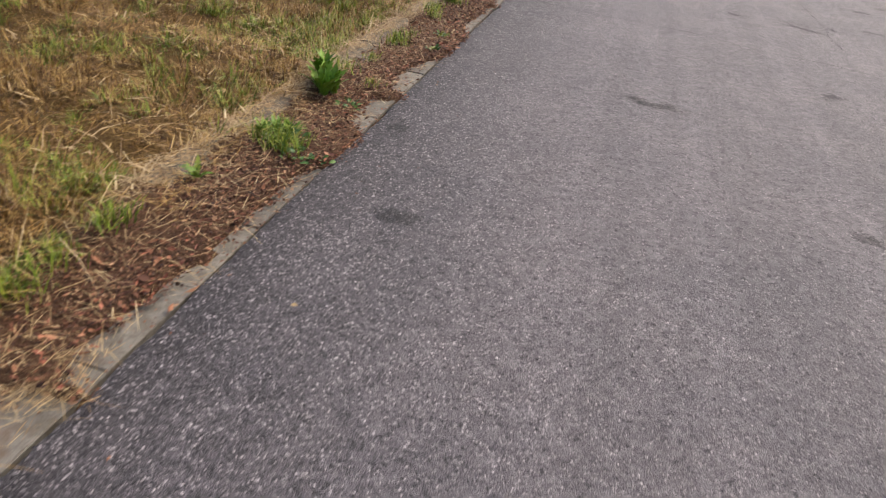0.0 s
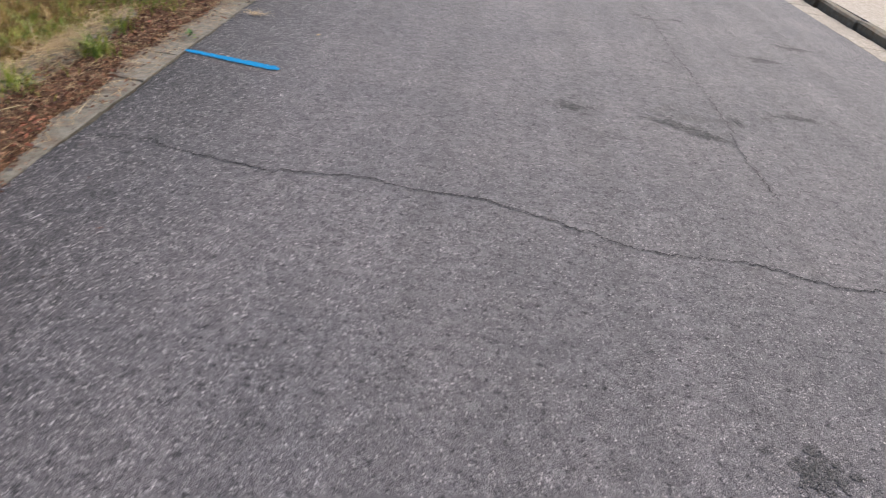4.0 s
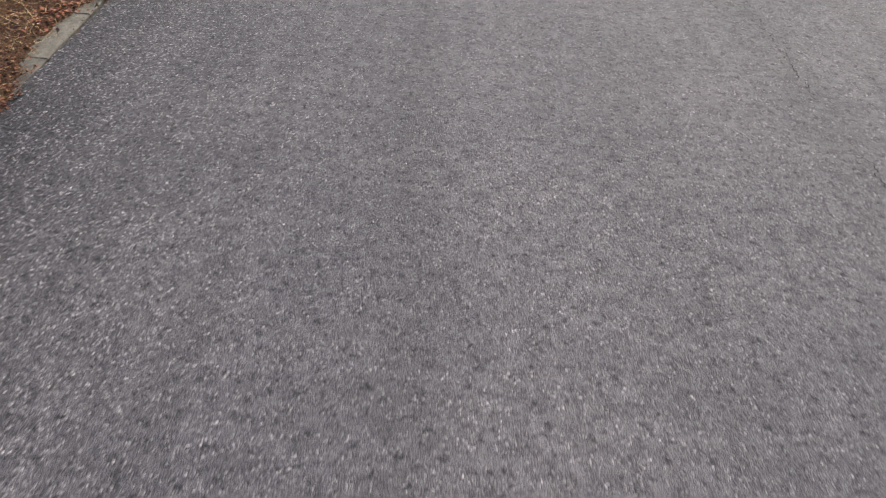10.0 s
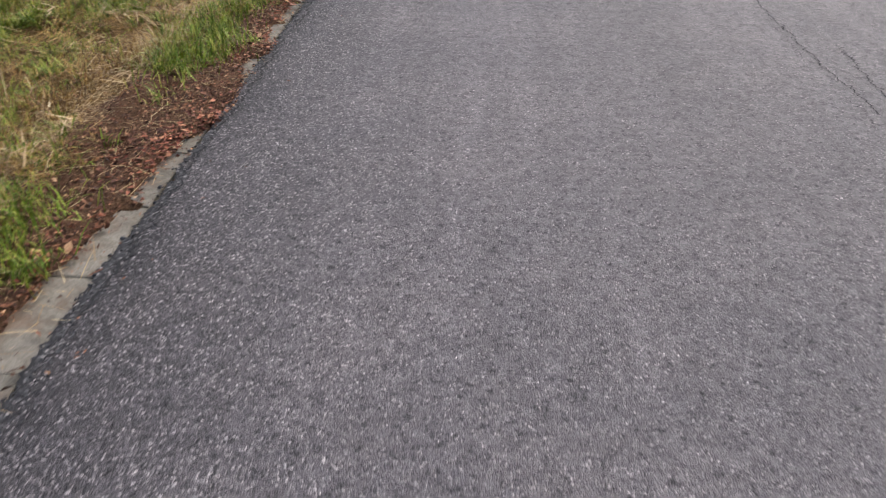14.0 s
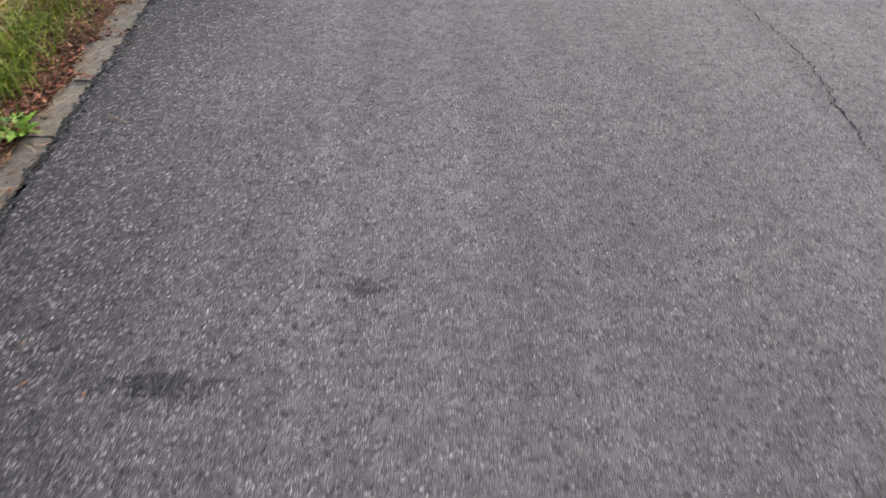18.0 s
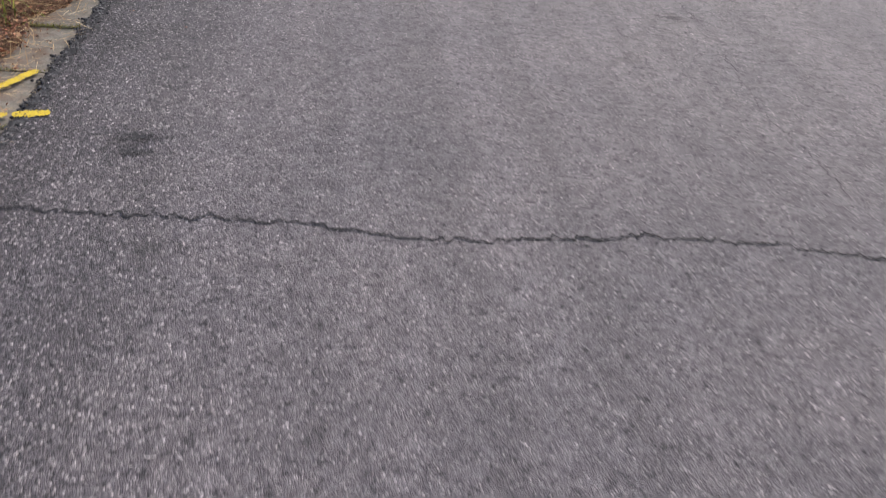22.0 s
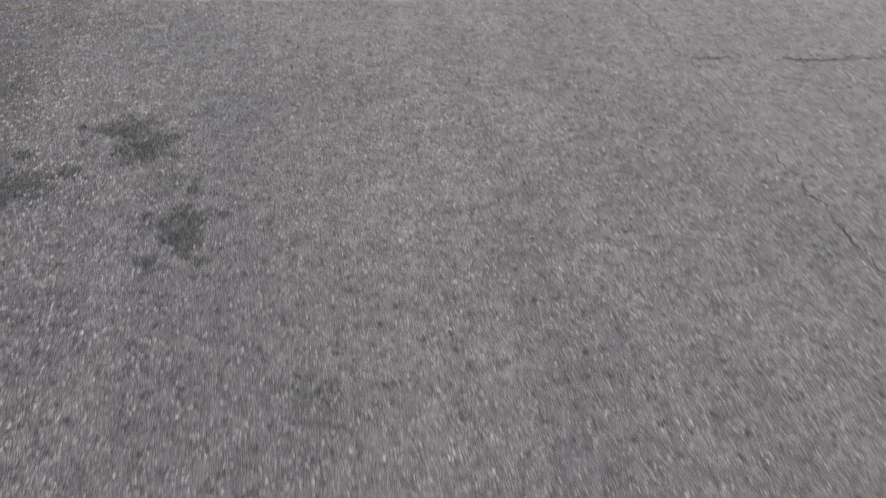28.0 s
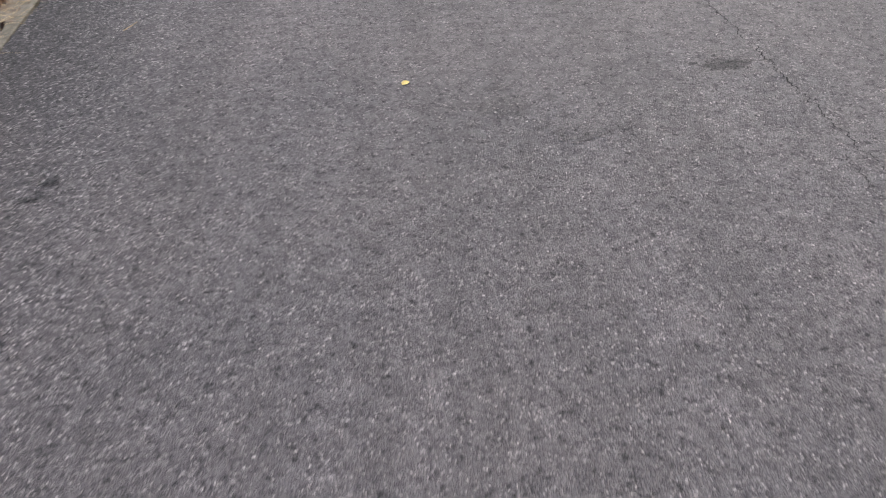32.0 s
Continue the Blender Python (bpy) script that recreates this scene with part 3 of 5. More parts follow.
def blade_arrays(base, height, width, lean, turn, curl):
    """Tapered, bent grass blades: five points and three faces each."""
    n = len(base)
    out = np.stack([np.cos(turn), np.sin(turn), np.zeros(n)], 1)
    side = np.stack([-np.sin(turn), np.cos(turn), np.zeros(n)], 1)
    up = np.array([0, 0, 1.0])
    mid = base + out * (np.sin(lean) * height * 0.5)[:, None] + up * (np.cos(lean) * height * 0.5)[:, None]
    tip_lean = np.minimum(lean + curl, 1.75)
    tip = mid + out * (np.sin(tip_lean) * height * 0.5)[:, None] + up * (np.cos(tip_lean) * height * 0.5)[:, None]
    w = side * (width / 2)[:, None]
    v = np.stack([base - w, base + w, mid - w * 0.8, mid + w * 0.8, tip], 1).reshape(-1, 3)
    o = np.arange(n)[:, None] * 5
    f = np.concatenate([o + np.array([0, 1, 2]), o + np.array([1, 3, 2]), o + np.array([2, 3, 4])], 0)
    return v, f


def heights(x, y):
    return np.array([ground_z(a, b) for a, b in zip(x, y)])


def greenness(x, y):
    base = np.interp(y, [0, 3, 5, 7, 11, 16, 20, 24, 28, 34], [0.16, 0.22, 0.45, 0.62, 0.42, 0.5, 1.0, 0.85, 0.58, 0.5])
    n = np.array([noise.noise(Vector((a * 1.7, b * 1.7, 5))) for a, b in zip(x, y)])
    fine = np.array([noise.noise(Vector((a * 5.0, b * 5.0, 15))) for a, b in zip(x, y)])
    swath = np.exp(-((x + 0.62) / 0.11) ** 2) * np.interp(y, [12, 13, 16, 18, 21.4, 22.4], [0, 0.5, 0.45, 0.8, 0.75, 0])
    return np.clip(base - swath + n * 0.75 + fine * 0.5, 0.03, 0.97)


def kerb_bare(y):
    return 2.35 < y < 2.5 or 2.95 < y < 3.3 or 4.0 < y < 5.3 or 5.8 < y < 6.3 or 6.95 < y < 8.6 or 15.1 < y < 15.55 or 15.95 < y < 16.4 or 30.45 < y < 31.2


def top_z(x, y):
    """The surface that loose pieces rest on: soil, or the kerb where it stands higher."""
    z = ground_z(x, y)
    return max(z, kerb_z(x)) if KERB_BACK < x < KERB_FRONT else z


def build_grass():
    """Clumps of blades that lean out of their middles, green or dry, over a mat of fallen straw."""
    r = np.random.RandomState(4)
    clumps = []
    for _ in range(24000):
        y = r.uniform(0.2, 40.0)
        reach = np.interp(y, [0, 9, 12, 22, 25, 34, 40], [3.0, 2.9, 2.3, 1.7, 1.3, 1.1, 0.9])
        spill = np.interp(y, [0, 6, 8, 12, 17, 24, 30, 34], [0.10, 0.13, 0.17, 0.19, 0.31, 0.28, 0.2, 0.28]) * (noise.noise(Vector((3.3, y * 1.3, 1))) > -0.15) * (0.0 if kerb_bare(y) else 1.0)
        x = KERB_BACK - 0.02 + spill * r.uniform(0, 1) - r.uniform(0, 1) ** 1.2 * reach
        bare = noise.noise(Vector((x * 2.1, y * 2.1, 8)))
        if r.uniform(0, 1) < np.clip(0.8 + bare * 1.4, 0.4, 1.0):
            clumps.append((x, y))
    c = np.array(clumps)
    green = r.uniform(0, 1, len(c)) < greenness(c[:, 0], c[:, 1])
    lush = np.array([noise.noise(Vector((a * 1.4, b2 * 1.4, 21))) for a, b2 in c])
    for name, sel, mat, low, high, wd, lean, count, label in (
            ("dry_grass", ~green, DRY, 0.035, 0.13, 0.0032, 1.05, 24, "dry straw-coloured grass in matted clumps on the verge"),
            ("green_grass", green, GREEN, 0.04, 0.13, 0.0042, 0.9, 22, "green grass growing in clumps on the verge")):
        cs, lu = c[sel], lush[sel]
        m = len(cs)
        k = m * count
        at = np.repeat(cs, count, 0)
        off = r.normal(0, 0.024, (k, 2))
        xy = at + off
        z = np.repeat(np.array([top_z(a, b2) for a, b2 in cs]), count) - 0.006
        away = np.arctan2(off[:, 1], off[:, 0]) + r.normal(0, 0.7, k)
        h = r.uniform(low, high, k) * np.repeat(np.clip(1 + 0.9 * lu, 0.45, 1.7) * r.uniform(0.7, 1.25, m), count)
        tilt = np.clip(np.hypot(off[:, 0], off[:, 1]) * 16 * r.uniform(0.4, 1.4, k) + r.uniform(0, 0.35, k), 0.03, lean)
        v, f = blade_arrays(np.concatenate([xy, z[:, None]], 1), h, r.uniform(0.55, 1.4, k) * wd, tilt, away, r.uniform(0.1, 1.1, k))
        tagged(tri_mesh(name, v, f, mat), label, "grass", kind="stuff")
    n = 170000
    y = r.uniform(0.2, 40.0, n)
    reach = np.interp(y, [0, 9, 12, 22, 25, 34], [3.0, 2.9, 2.3, 1.7, 1.3, 1.1])
    x = KERB_FRONT - 0.02 - r.uniform(0, 1, n) ** 1.15 * reach
    patch = np.array([noise.noise(Vector((a * 1.6, b2 * 1.6, 31))) for a, b2 in zip(x, y)])
    dry_part = 1 - np.interp(y, [0, 5, 8, 14, 22, 34], [0.0, 0.2, 0.55, 0.5, 0.55, 0.4])
    keep = r.uniform(0, 1, n) < np.clip(dry_part * 0.9 + patch * 1.2, 0.08, 1)
    keep &= ~np.array([kerb_bare(b2) and a > -0.48 + 0.1 * (h0 - 0.5) for a, b2, h0 in zip(x, y, r.uniform(0, 1, len(x)))])
    x, y = x[keep], y[keep]
    n = len(x)
    z = np.array([top_z(a, b2) for a, b2 in zip(x, y)]) + r.uniform(0.002, 0.03, n)
    swirl = np.array([noise.noise(Vector((a * 2.4, b2 * 2.4, 41))) for a, b2 in zip(x, y)]) * 7 + r.normal(0, 0.6, n)
    v, f = blade_arrays(np.stack([x, y, z], 1), r.uniform(0.05, 0.16, n), r.uniform(0.0018, 0.0042, n), r.uniform(1.2, 1.6, n), swirl, r.uniform(-0.25, 0.3, n))
    wide = 9000
    wc = np.stack([-2.2 - r.uniform(0, 1, wide) ** 1.5 * 6.5, r.uniform(-5.0, 45.0, wide)], 1)
    k = wide * 9
    at = np.repeat(wc, 9, 0) + r.normal(0, 0.05, (k, 2))
    wz = np.repeat(np.array([ground_z(a, b2) for a, b2 in wc]), 9) - 0.01
    wv, wf = blade_arrays(np.concatenate([at, wz[:, None]], 1), r.uniform(0.07, 0.2, k), r.uniform(0.005, 0.012, k), r.uniform(0.05, 1.0, k), r.uniform(0, 6.283, k), r.uniform(0.1, 0.9, k))
    tagged(tri_mesh("verge_grass", wv, wf, GREEN), "thin yellow-green grass on the verge away from the road", "grass", kind="stuff")
    tagged(tri_mesh("straw_mat", v, f, DRY), "matted dead straw lying under the grass", "straw", kind="stuff")


build_grass()


def build_row_grass():
    """Upright green grass that follows the kerb."""
    r = np.random.RandomState(9)
    n = 22000
    y = r.uniform(6.0, 33.0, n)
    dens = np.array([noise.noise(Vector((b * 1.1, 2.2, 4))) + 0.6 * noise.noise(Vector((b * 3.7, 2.2, 14))) for b in y]) + np.interp(y, [6, 7.2, 7.6, 8.6, 9, 11, 13, 16, 17.8, 18.6, 23, 26, 33], [0.1, 0.1, -0.5, -0.5, 0.1, -0.1, -0.12, -0.15, 0.05, 0.4, 0.4, 0.15, 0.15])
    keep = r.uniform(-0.1, 0.6, n) < dens
    y = y[keep]
    n = len(y)
    x = np.interp(y, [6, 13, 17, 18.5, 21, 23, 26, 33], [-0.43, -0.39, -0.33, -0.29, -0.30, -0.33, -0.38, -0.41]) + r.normal(0, 0.07, n) + 0.12 * np.array([noise.noise(Vector((b * 2, 7, 1))) for b in y])
    base = np.stack([x, y, np.array([top_z(p, q) for p, q in zip(x, y)]) - 0.003], 1)
    v, f = blade_arrays(base, r.uniform(0.04, 0.155, n), r.uniform(0.003, 0.006, n), r.uniform(0.02, 0.9, n), r.uniform(0, 6.283, n), r.uniform(0.1, 1.0, n))
    tagged(tri_mesh("kerb_grass", v, f, GREEN), "upright green grass growing along the kerb", "grass", kind="stuff")


build_row_grass()


def leaf_arrays(c, length, width, turn, tilt, roll, fold):
    """Small folded leaves: four corners, a raised or sunk rib, four faces."""
    n = len(c)
    a = np.stack([np.cos(turn) * np.cos(tilt), np.sin(turn) * np.cos(tilt), np.sin(tilt)], 1)
    s0 = np.stack([-np.sin(turn), np.cos(turn), np.zeros(n)], 1)
    u0 = np.cross(a, s0)
    s = s0 * np.cos(roll)[:, None] + u0 * np.sin(roll)[:, None]
    u = np.cross(a, s)
    L, Wd, F = (length / 2)[:, None], (width / 2)[:, None], (width * fold)[:, None]
    v = np.stack([c - a * L, c + a * L * 1.0 + u * F * 0.4, c + s * Wd + u * F + a * L * 0.1, c - s * Wd + u * F + a * L * 0.1, c], 1).reshape(-1, 3)
    o = np.arange(n)[:, None] * 5
    f = np.concatenate([o + np.array([0, 4, 3]), o + np.array([4, 1, 3]), o + np.array([0, 2, 4]), o + np.array([4, 2, 1])], 0)
    return v, f


def build_litter():
    r = np.random.RandomState(17)
    n = 230000
    y = r.uniform(0.3, 40.5, n)
    front = np.array([soil_front(b) for b in y])
    t = r.uniform(0, 1, n)
    x = front + 0.035 - t * (front + 0.035 - (KERB_FRONT - 0.06))
    dens = np.interp(y, [0, 6, 9.2, 10, 12, 13, 18, 23, 26, 36], [1, 1, 0.9, 0.55, 0.55, 0.8, 1.0, 0.95, 0.5, 0.4])
    dens = dens * np.clip(0.75 + 1.3 * np.array([noise.noise(Vector((b * 1.9, 11, 3))) for b in y]), 0.45, 1.2)
    keep = r.uniform(0, 1, n) < dens
    stray = r.uniform(0, 1, n) < np.interp(y, [0, 7, 7.6, 10, 10.6, 40], [0.14, 0.12, 0.2, 0.2, 0.1, 0.08])
    x = np.where(stray, np.minimum(x + np.abs(r.normal(0, 0.09, n)), -0.005), x)
    # some leaves lie among the grass
    k2 = 9000
    x = np.concatenate([x[keep], KERB_FRONT - r.uniform(0, 1, k2) ** 2 * 1.8])
    y = np.concatenate([y[keep], r.uniform(0.5, 34, k2)])
    n = len(x)
    z = np.maximum(np.array([top_z(p, q) for p, q in zip(x, y)]), np.where(x > -0.28, 0.002, -1)) + r.uniform(0.002, 0.014, n)
    whole = np.where(r.uniform(0, 1, n) < np.interp(y, [0, 12, 14, 22, 24, 40], [0.035, 0.035, 0.08, 0.08, 0.05, 0.05]), r.uniform(1.5, 2.6, n), 1.0)
    v, f = leaf_arrays(np.stack([x, y, z], 1), (0.005 + 0.026 * r.uniform(0, 1, n) ** 3) * whole, (0.0025 + 0.014 * r.uniform(0, 1, n) ** 2.5) * whole, r.uniform(0, 6.283, n),
                       r.normal(0, 0.3, n), r.normal(0, 0.5, n), r.uniform(-0.5, 0.6, n))
    tagged(tri_mesh("leaf_litter", v, f, LITTER), "red-brown dead leaves lying along the gutter", "dead leaves", kind="stuff")


build_litter()


def build_rust_leaves():
    """Whole red-brown leaves heaped along the front of the litter."""
    r = np.random.RandomState(53)
    n = 9500
    y = r.uniform(0.6, 29.0, n)
    heap = np.clip(0.35 + 1.5 * np.array([noise.noise(Vector((b * 1.5, 3, 17))) for b in y]), 0.04, 1.0)
    heap = heap + 0.9 * np.exp(-((y - 20.1) / 0.35) ** 2)
    y = y[r.uniform(0, 1, n) < heap * np.interp(y, [0, 5, 9, 12, 13, 16, 23, 26, 29], [0.28, 0.28, 0.2, 0.3, 0.8, 1.0, 0.9, 0.3, 0.15])]
    n = len(y)
    x = np.array([soil_front(b) for b in y]) + 0.02 - np.abs(r.normal(0, 1, n)) * (0.07 + 0.07 * np.exp(-((y - 20.1) / 0.35) ** 2))
    z = np.maximum(np.array([top_z(p, q) for p, q in zip(x, y)]), 0.002) + r.uniform(0.008, 0.02, n)
    v, f = leaf_arrays(np.stack([x, y, z], 1), r.uniform(0.016, 0.042, n), r.uniform(0.007, 0.018, n), r.uniform(0, 6.283, n), r.normal(0, 0.25, n), r.normal(0, 0.4, n), r.uniform(-0.4, 0.6, n))
    tagged(tri_mesh("whole_leaves", v, f, RUST), "rust-red whole dead leaves heaped beside the gutter slabs", "dead leaves", kind="stuff")


build_rust_leaves()


def build_straw():
    """Dry stalks lying on the litter and on the edge of the slabs."""
    r = np.random.RandomState(23)
    n = 25000
    y = r.uniform(0.3, 40.5, n)
    dens = np.interp(y, [0, 3, 6, 9, 11.5, 13, 17, 24, 28, 36], [1.0, 1.0, 0.6, 0.8, 1.0, 0.55, 0.35, 0.5, 1.0, 1.0])
    keep = r.uniform(0, 1, n) < dens
    y = y[keep]
    n = len(y)
    x = -0.02 - np.abs(r.normal(np.interp(y, [0, 7, 7.6, 10.4, 11, 26, 28, 40], [0.3, 0.3, 0.2, 0.18, 0.28, 0.28, 0.24, 0.22]), 0.16, n))
    z = np.maximum(heights(x, y), np.where(x > -0.28, 0.0, -1)) + r.uniform(0.004, 0.02, n)
    # pale flattened straw that hides the kerb
    k = 9000
    yk = r.uniform(12.2, 22.5, k)
    yk = yk[[not kerb_bare(b) for b in yk]]
    yk = yk[r.uniform(0, 1, len(yk)) < np.clip(np.interp(yk, [12.2, 13.2, 15.5, 20.5, 22.5], [0.2, 0.9, 1.0, 0.8, 0.1]) + 0.9 * np.array([noise.noise(Vector((b * 1.7, 5, 2))) for b in yk]), 0, 1)]
    xk = r.normal(-0.555, 0.06, len(yk))
    # and thatch that hangs over the back of it where its face is bare
    yt = np.concatenate([r.uniform(2.0, 8.8, 11000), r.uniform(14.9, 16.6, 2500), r.uniform(30.2, 31.5, 1200)])
    yt = yt[r.uniform(0, 1, len(yt)) < np.clip(0.55 + 1.1 * np.array([noise.noise(Vector((b * 2.3, 9, 2))) for b in yt]), 0.08, 1)]
    xk, yk = np.concatenate([xk, -0.525 + np.abs(r.normal(0, 0.055, len(yt)))]), np.concatenate([yk, yt])
    x, y = np.concatenate([x, xk]), np.concatenate([y, yk])
    z = np.concatenate([z, np.array([top_z(a, b) for a, b in zip(xk, yk)]) + r.uniform(0.004, 0.022, len(yk))])
    n = len(x)
    v, f = blade_arrays(np.stack([x, y, z], 1), 0.02 + 0.16 * r.uniform(0, 1, n) ** 1.8, r.uniform(0.0012, 0.0032, n), r.uniform(1.35, 1.6, n),
                        r.uniform(0, 6.283, n), r.uniform(-0.1, 0.25, n))
    v[:, 2] = np.maximum(v[:, 2], 0.003)
    tagged(tri_mesh("straw", v, f, STRAW), "dry yellow stalks scattered along the gutter", "straw", kind="stuff")


build_straw()


def build_long_stalks():
    """Long pale stalks that lean over the grass."""
    r = np.random.RandomState(29)
    n = 1500
    y = r.uniform(0.4, 34.0, n)
    x = -0.36 - np.abs(r.normal(0, 0.55, n))
    z = np.array([top_z(p, q) for p, q in zip(x, y)]) + r.uniform(0.02, 0.06, n)
    v, f = blade_arrays(np.stack([x, y, z], 1), r.uniform(0.15, 0.4, n), r.uniform(0.002, 0.0042, n), r.uniform(1.2, 1.5, n), r.uniform(0, 6.283, n), r.uniform(0.02, 0.35, n))
    tagged(tri_mesh("long_stalks", v, f, STRAW), "long pale dry stalks lying over the verge grass", "straw", kind="stuff")


build_long_stalks()


def build_broad_blades():
    """Broad bleached blades lying flat in patches of the verge."""
    r = np.random.RandomState(61)
    n = 9000
    y = r.uniform(0.4, 34.0, n)
    x = -0.44 - r.uniform(0, 1, n) ** 1.4 * np.interp(y, [0, 12, 24, 34], [1.6, 1.4, 0.8, 0.7])
    patch = np.array([noise.noise(Vector((a * 3.1, b * 3.1, 71))) for a, b in zip(x, y)])
    keep = (patch > 0.12) & ~np.array([kerb_bare(b) and a > -0.48 for a, b in zip(x, y)])
    x, y = x[keep], y[keep]
    n = len(x)
    z = np.array([top_z(p, q) for p, q in zip(x, y)]) + r.uniform(0.015, 0.05, n)
    v, f = blade_arrays(np.stack([x, y, z], 1), r.uniform(0.05, 0.16, n), r.uniform(0.004, 0.009, n), r.uniform(1.2, 1.55, n), r.uniform(0, 6.283, n), r.uniform(-0.1, 0.4, n))
    tagged(tri_mesh("dead_blades", v, f, STRAW), "broad bleached grass blades lying flat on the verge", "straw", kind="stuff")


build_broad_blades()


def build_joint_moss():
    """Moss, short grass and crumbs of leaf caught in the joints between the gutter slabs."""
    r = np.random.RandomState(37)
    at, size = [], []
    for i in range(60, 87):
        y = SLAB_FROM + SLAB_LEN * i
        k = int(np.interp(y, [20, 25, 27, 33], [25, 60, 330, 330]) * r.uniform(0.3, 1.4))
        x = -0.28 + 0.27 * r.uniform(0, 1, k) ** r.uniform(0.9, 2.2)
        at.append(np.stack([x, y + r.normal(0, 0.009, k), np.full(k, -0.006)], 1))
    base = np.concatenate(at)
    n = len(base)
    v, f = blade_arrays(base, r.uniform(0.006, 0.02, n) * np.interp(base[:, 1] + 3 * base[:, 0], [26, 28.5], [1.0, 2.0]), r.uniform(0.0012, 0.003, n), r.uniform(0.4, 1.45, n), r.uniform(0, 6.283, n), r.uniform(0, 0.8, n))
    tagged(tri_mesh("joint_moss", v, f, MOSS), "olive moss and short grass in the slab joints", "moss", kind="stuff")


build_joint_moss()


# ---- weeds and tufts ----
def leaf_piece(name, length, width, teeth, bend, seed, mat=None, n=7):
    """One broad leaf growing along +x from its foot, with a sunk midrib and an uneven rim."""
    rnd = random.Random(seed)
    verts, faces = [], []
    for i in range(n + 1):
        t = i / n
        w = width * (math.sin(math.pi * min(1, t * 0.93 + 0.05)) ** 0.8) * (1 + teeth * (1 if i % 2 else -1)) * rnd.uniform(0.9, 1.1) / 2
        x = length * t
        z = bend * math.sin(t * 2.2) * length
        verts += [(x - 0.1 * w, -w, z + 0.22 * w), (x, 0, z), (x - 0.1 * w, w, z + 0.22 * w)]
    for i in range(n):
        a = i * 3
        faces += [(a, a + 1, a + 4, a + 3), (a + 1, a + 2, a + 5, a + 4)]
    me = bpy.data.meshes.new(name)
    me.from_pydata(verts, [], faces)
    me.materials.append(mat or WEED)
    me.polygons.foreach_set("use_smooth", [True] * len(me.polygons))
    return me


TOOTHED = [leaf_piece("leaf", 0.13, 0.030, 0.42, 0.20, i, n=11) for i in range(4)]
POINTED = [leaf_piece("leaf", 0.078, 0.030, 0.22, -0.12 + 0.06 * i, 20 + i) for i in range(4)]


def rosette(name, x, y, size, leaves, kinds, label, steep, seed):
    rnd = random.Random(seed)
    owner = tagged(new(name), label, "weed", "weeds along the gutter")
    owner.matrix_basis = pose(x, y, max(ground_z(x, y), 0.0))
    for i in range(leaves):
        ob = new("leaf", kinds[rnd.randrange(len(kinds))])
        ob.parent = owner
        s = size * rnd.uniform(0.6, 1.15)
        ob.matrix_local = pose(rnd.uniform(-1, 1) * 0.012, rnd.uniform(-1, 1) * 0.012, 0.0, rnd.uniform(-25, 25), -rnd.uniform(*steep),
                               i * 137.5 + rnd.uniform(-20, 20)) @ Matrix.Scale(s, 4)
    return owner


def stem_piece(height, radius):
    bm = bmesh.new()
    bmesh.ops.create_cone(bm, cap_ends=True, segments=6, radius1=radius, radius2=radius * 0.5, depth=height)
    bmesh.ops.translate(bm, vec=(0, 0, height / 2), verts=bm.verts)
    for v in bm.verts:
        v.co.x += 0.15 * v.co.z ** 2
    return bm


BROAD = [leaf_piece("leaf", 0.115, 0.050, 0.26, -0.30 + 0.1 * i, 50 + i, TALL, 9) for i in range(4)]


def upright_weed(x, y, height, seed, label):
    """A stalk with broad toothed leaves, the largest near its foot."""
    rnd = random.Random(seed)
    owner = tagged(new("tall_weed"), label, "weed", "weeds along the gutter")
    owner.matrix_basis = pose(x, y, max(ground_z(x, y), 0.0), rnd.uniform(-8, 8), rnd.uniform(-8, 8), rnd.uniform(0, 360))
    part("stem", stem_piece(height, 0.004), TALL, owner)
    count = 10 + int(height * 34)
    for i in range(count):
        t = 0.10 + 0.90 * i / (count - 1)
        ob = new("leaf", BROAD[rnd.randrange(4)])
        ob.parent = owner
        ob.matrix_local = pose(0.15 * (t * height) ** 2, 0, t * height, rnd.uniform(-30, 30), rnd.uniform(-45, 40), i * 137.5 + rnd.uniform(-30, 30)) @ \
            Matrix.Scale((1.15 - 0.75 * t) * rnd.uniform(0.55, 1.1) * min(1.0, 0.45 + height), 4)
    return owner


def tuft(x, y, height, blades, spread, seed, label="green grass tuft growing in the gutter", mat=None):
    r = np.random.RandomState(seed)
    base = np.stack([r.normal(0, spread, blades), r.normal(0, spread * 1.2, blades), np.full(blades, -0.003)], 1)
    v, f = blade_arrays(base, height * r.uniform(0.45, 1.1, blades), r.uniform(0.003, 0.0065, blades) if mat is None else r.uniform(0.0018, 0.0042, blades), r.uniform(0.03, 0.75, blades) if mat is None else r.uniform(0.7, 1.5, blades),
                        r.uniform(0, 6.283, blades), r.uniform(0.1, 1.1, blades))
    owner = tagged(new("grass_tuft"), label, "grass tuft", "grass tufts in the gutter")
    owner.matrix_basis = pose(x, y, max(ground_z(x, y), 0.0))
    tagged(tri_mesh("foliage", v, f, mat or GREEN, owner), kind="stuff")
    return owner


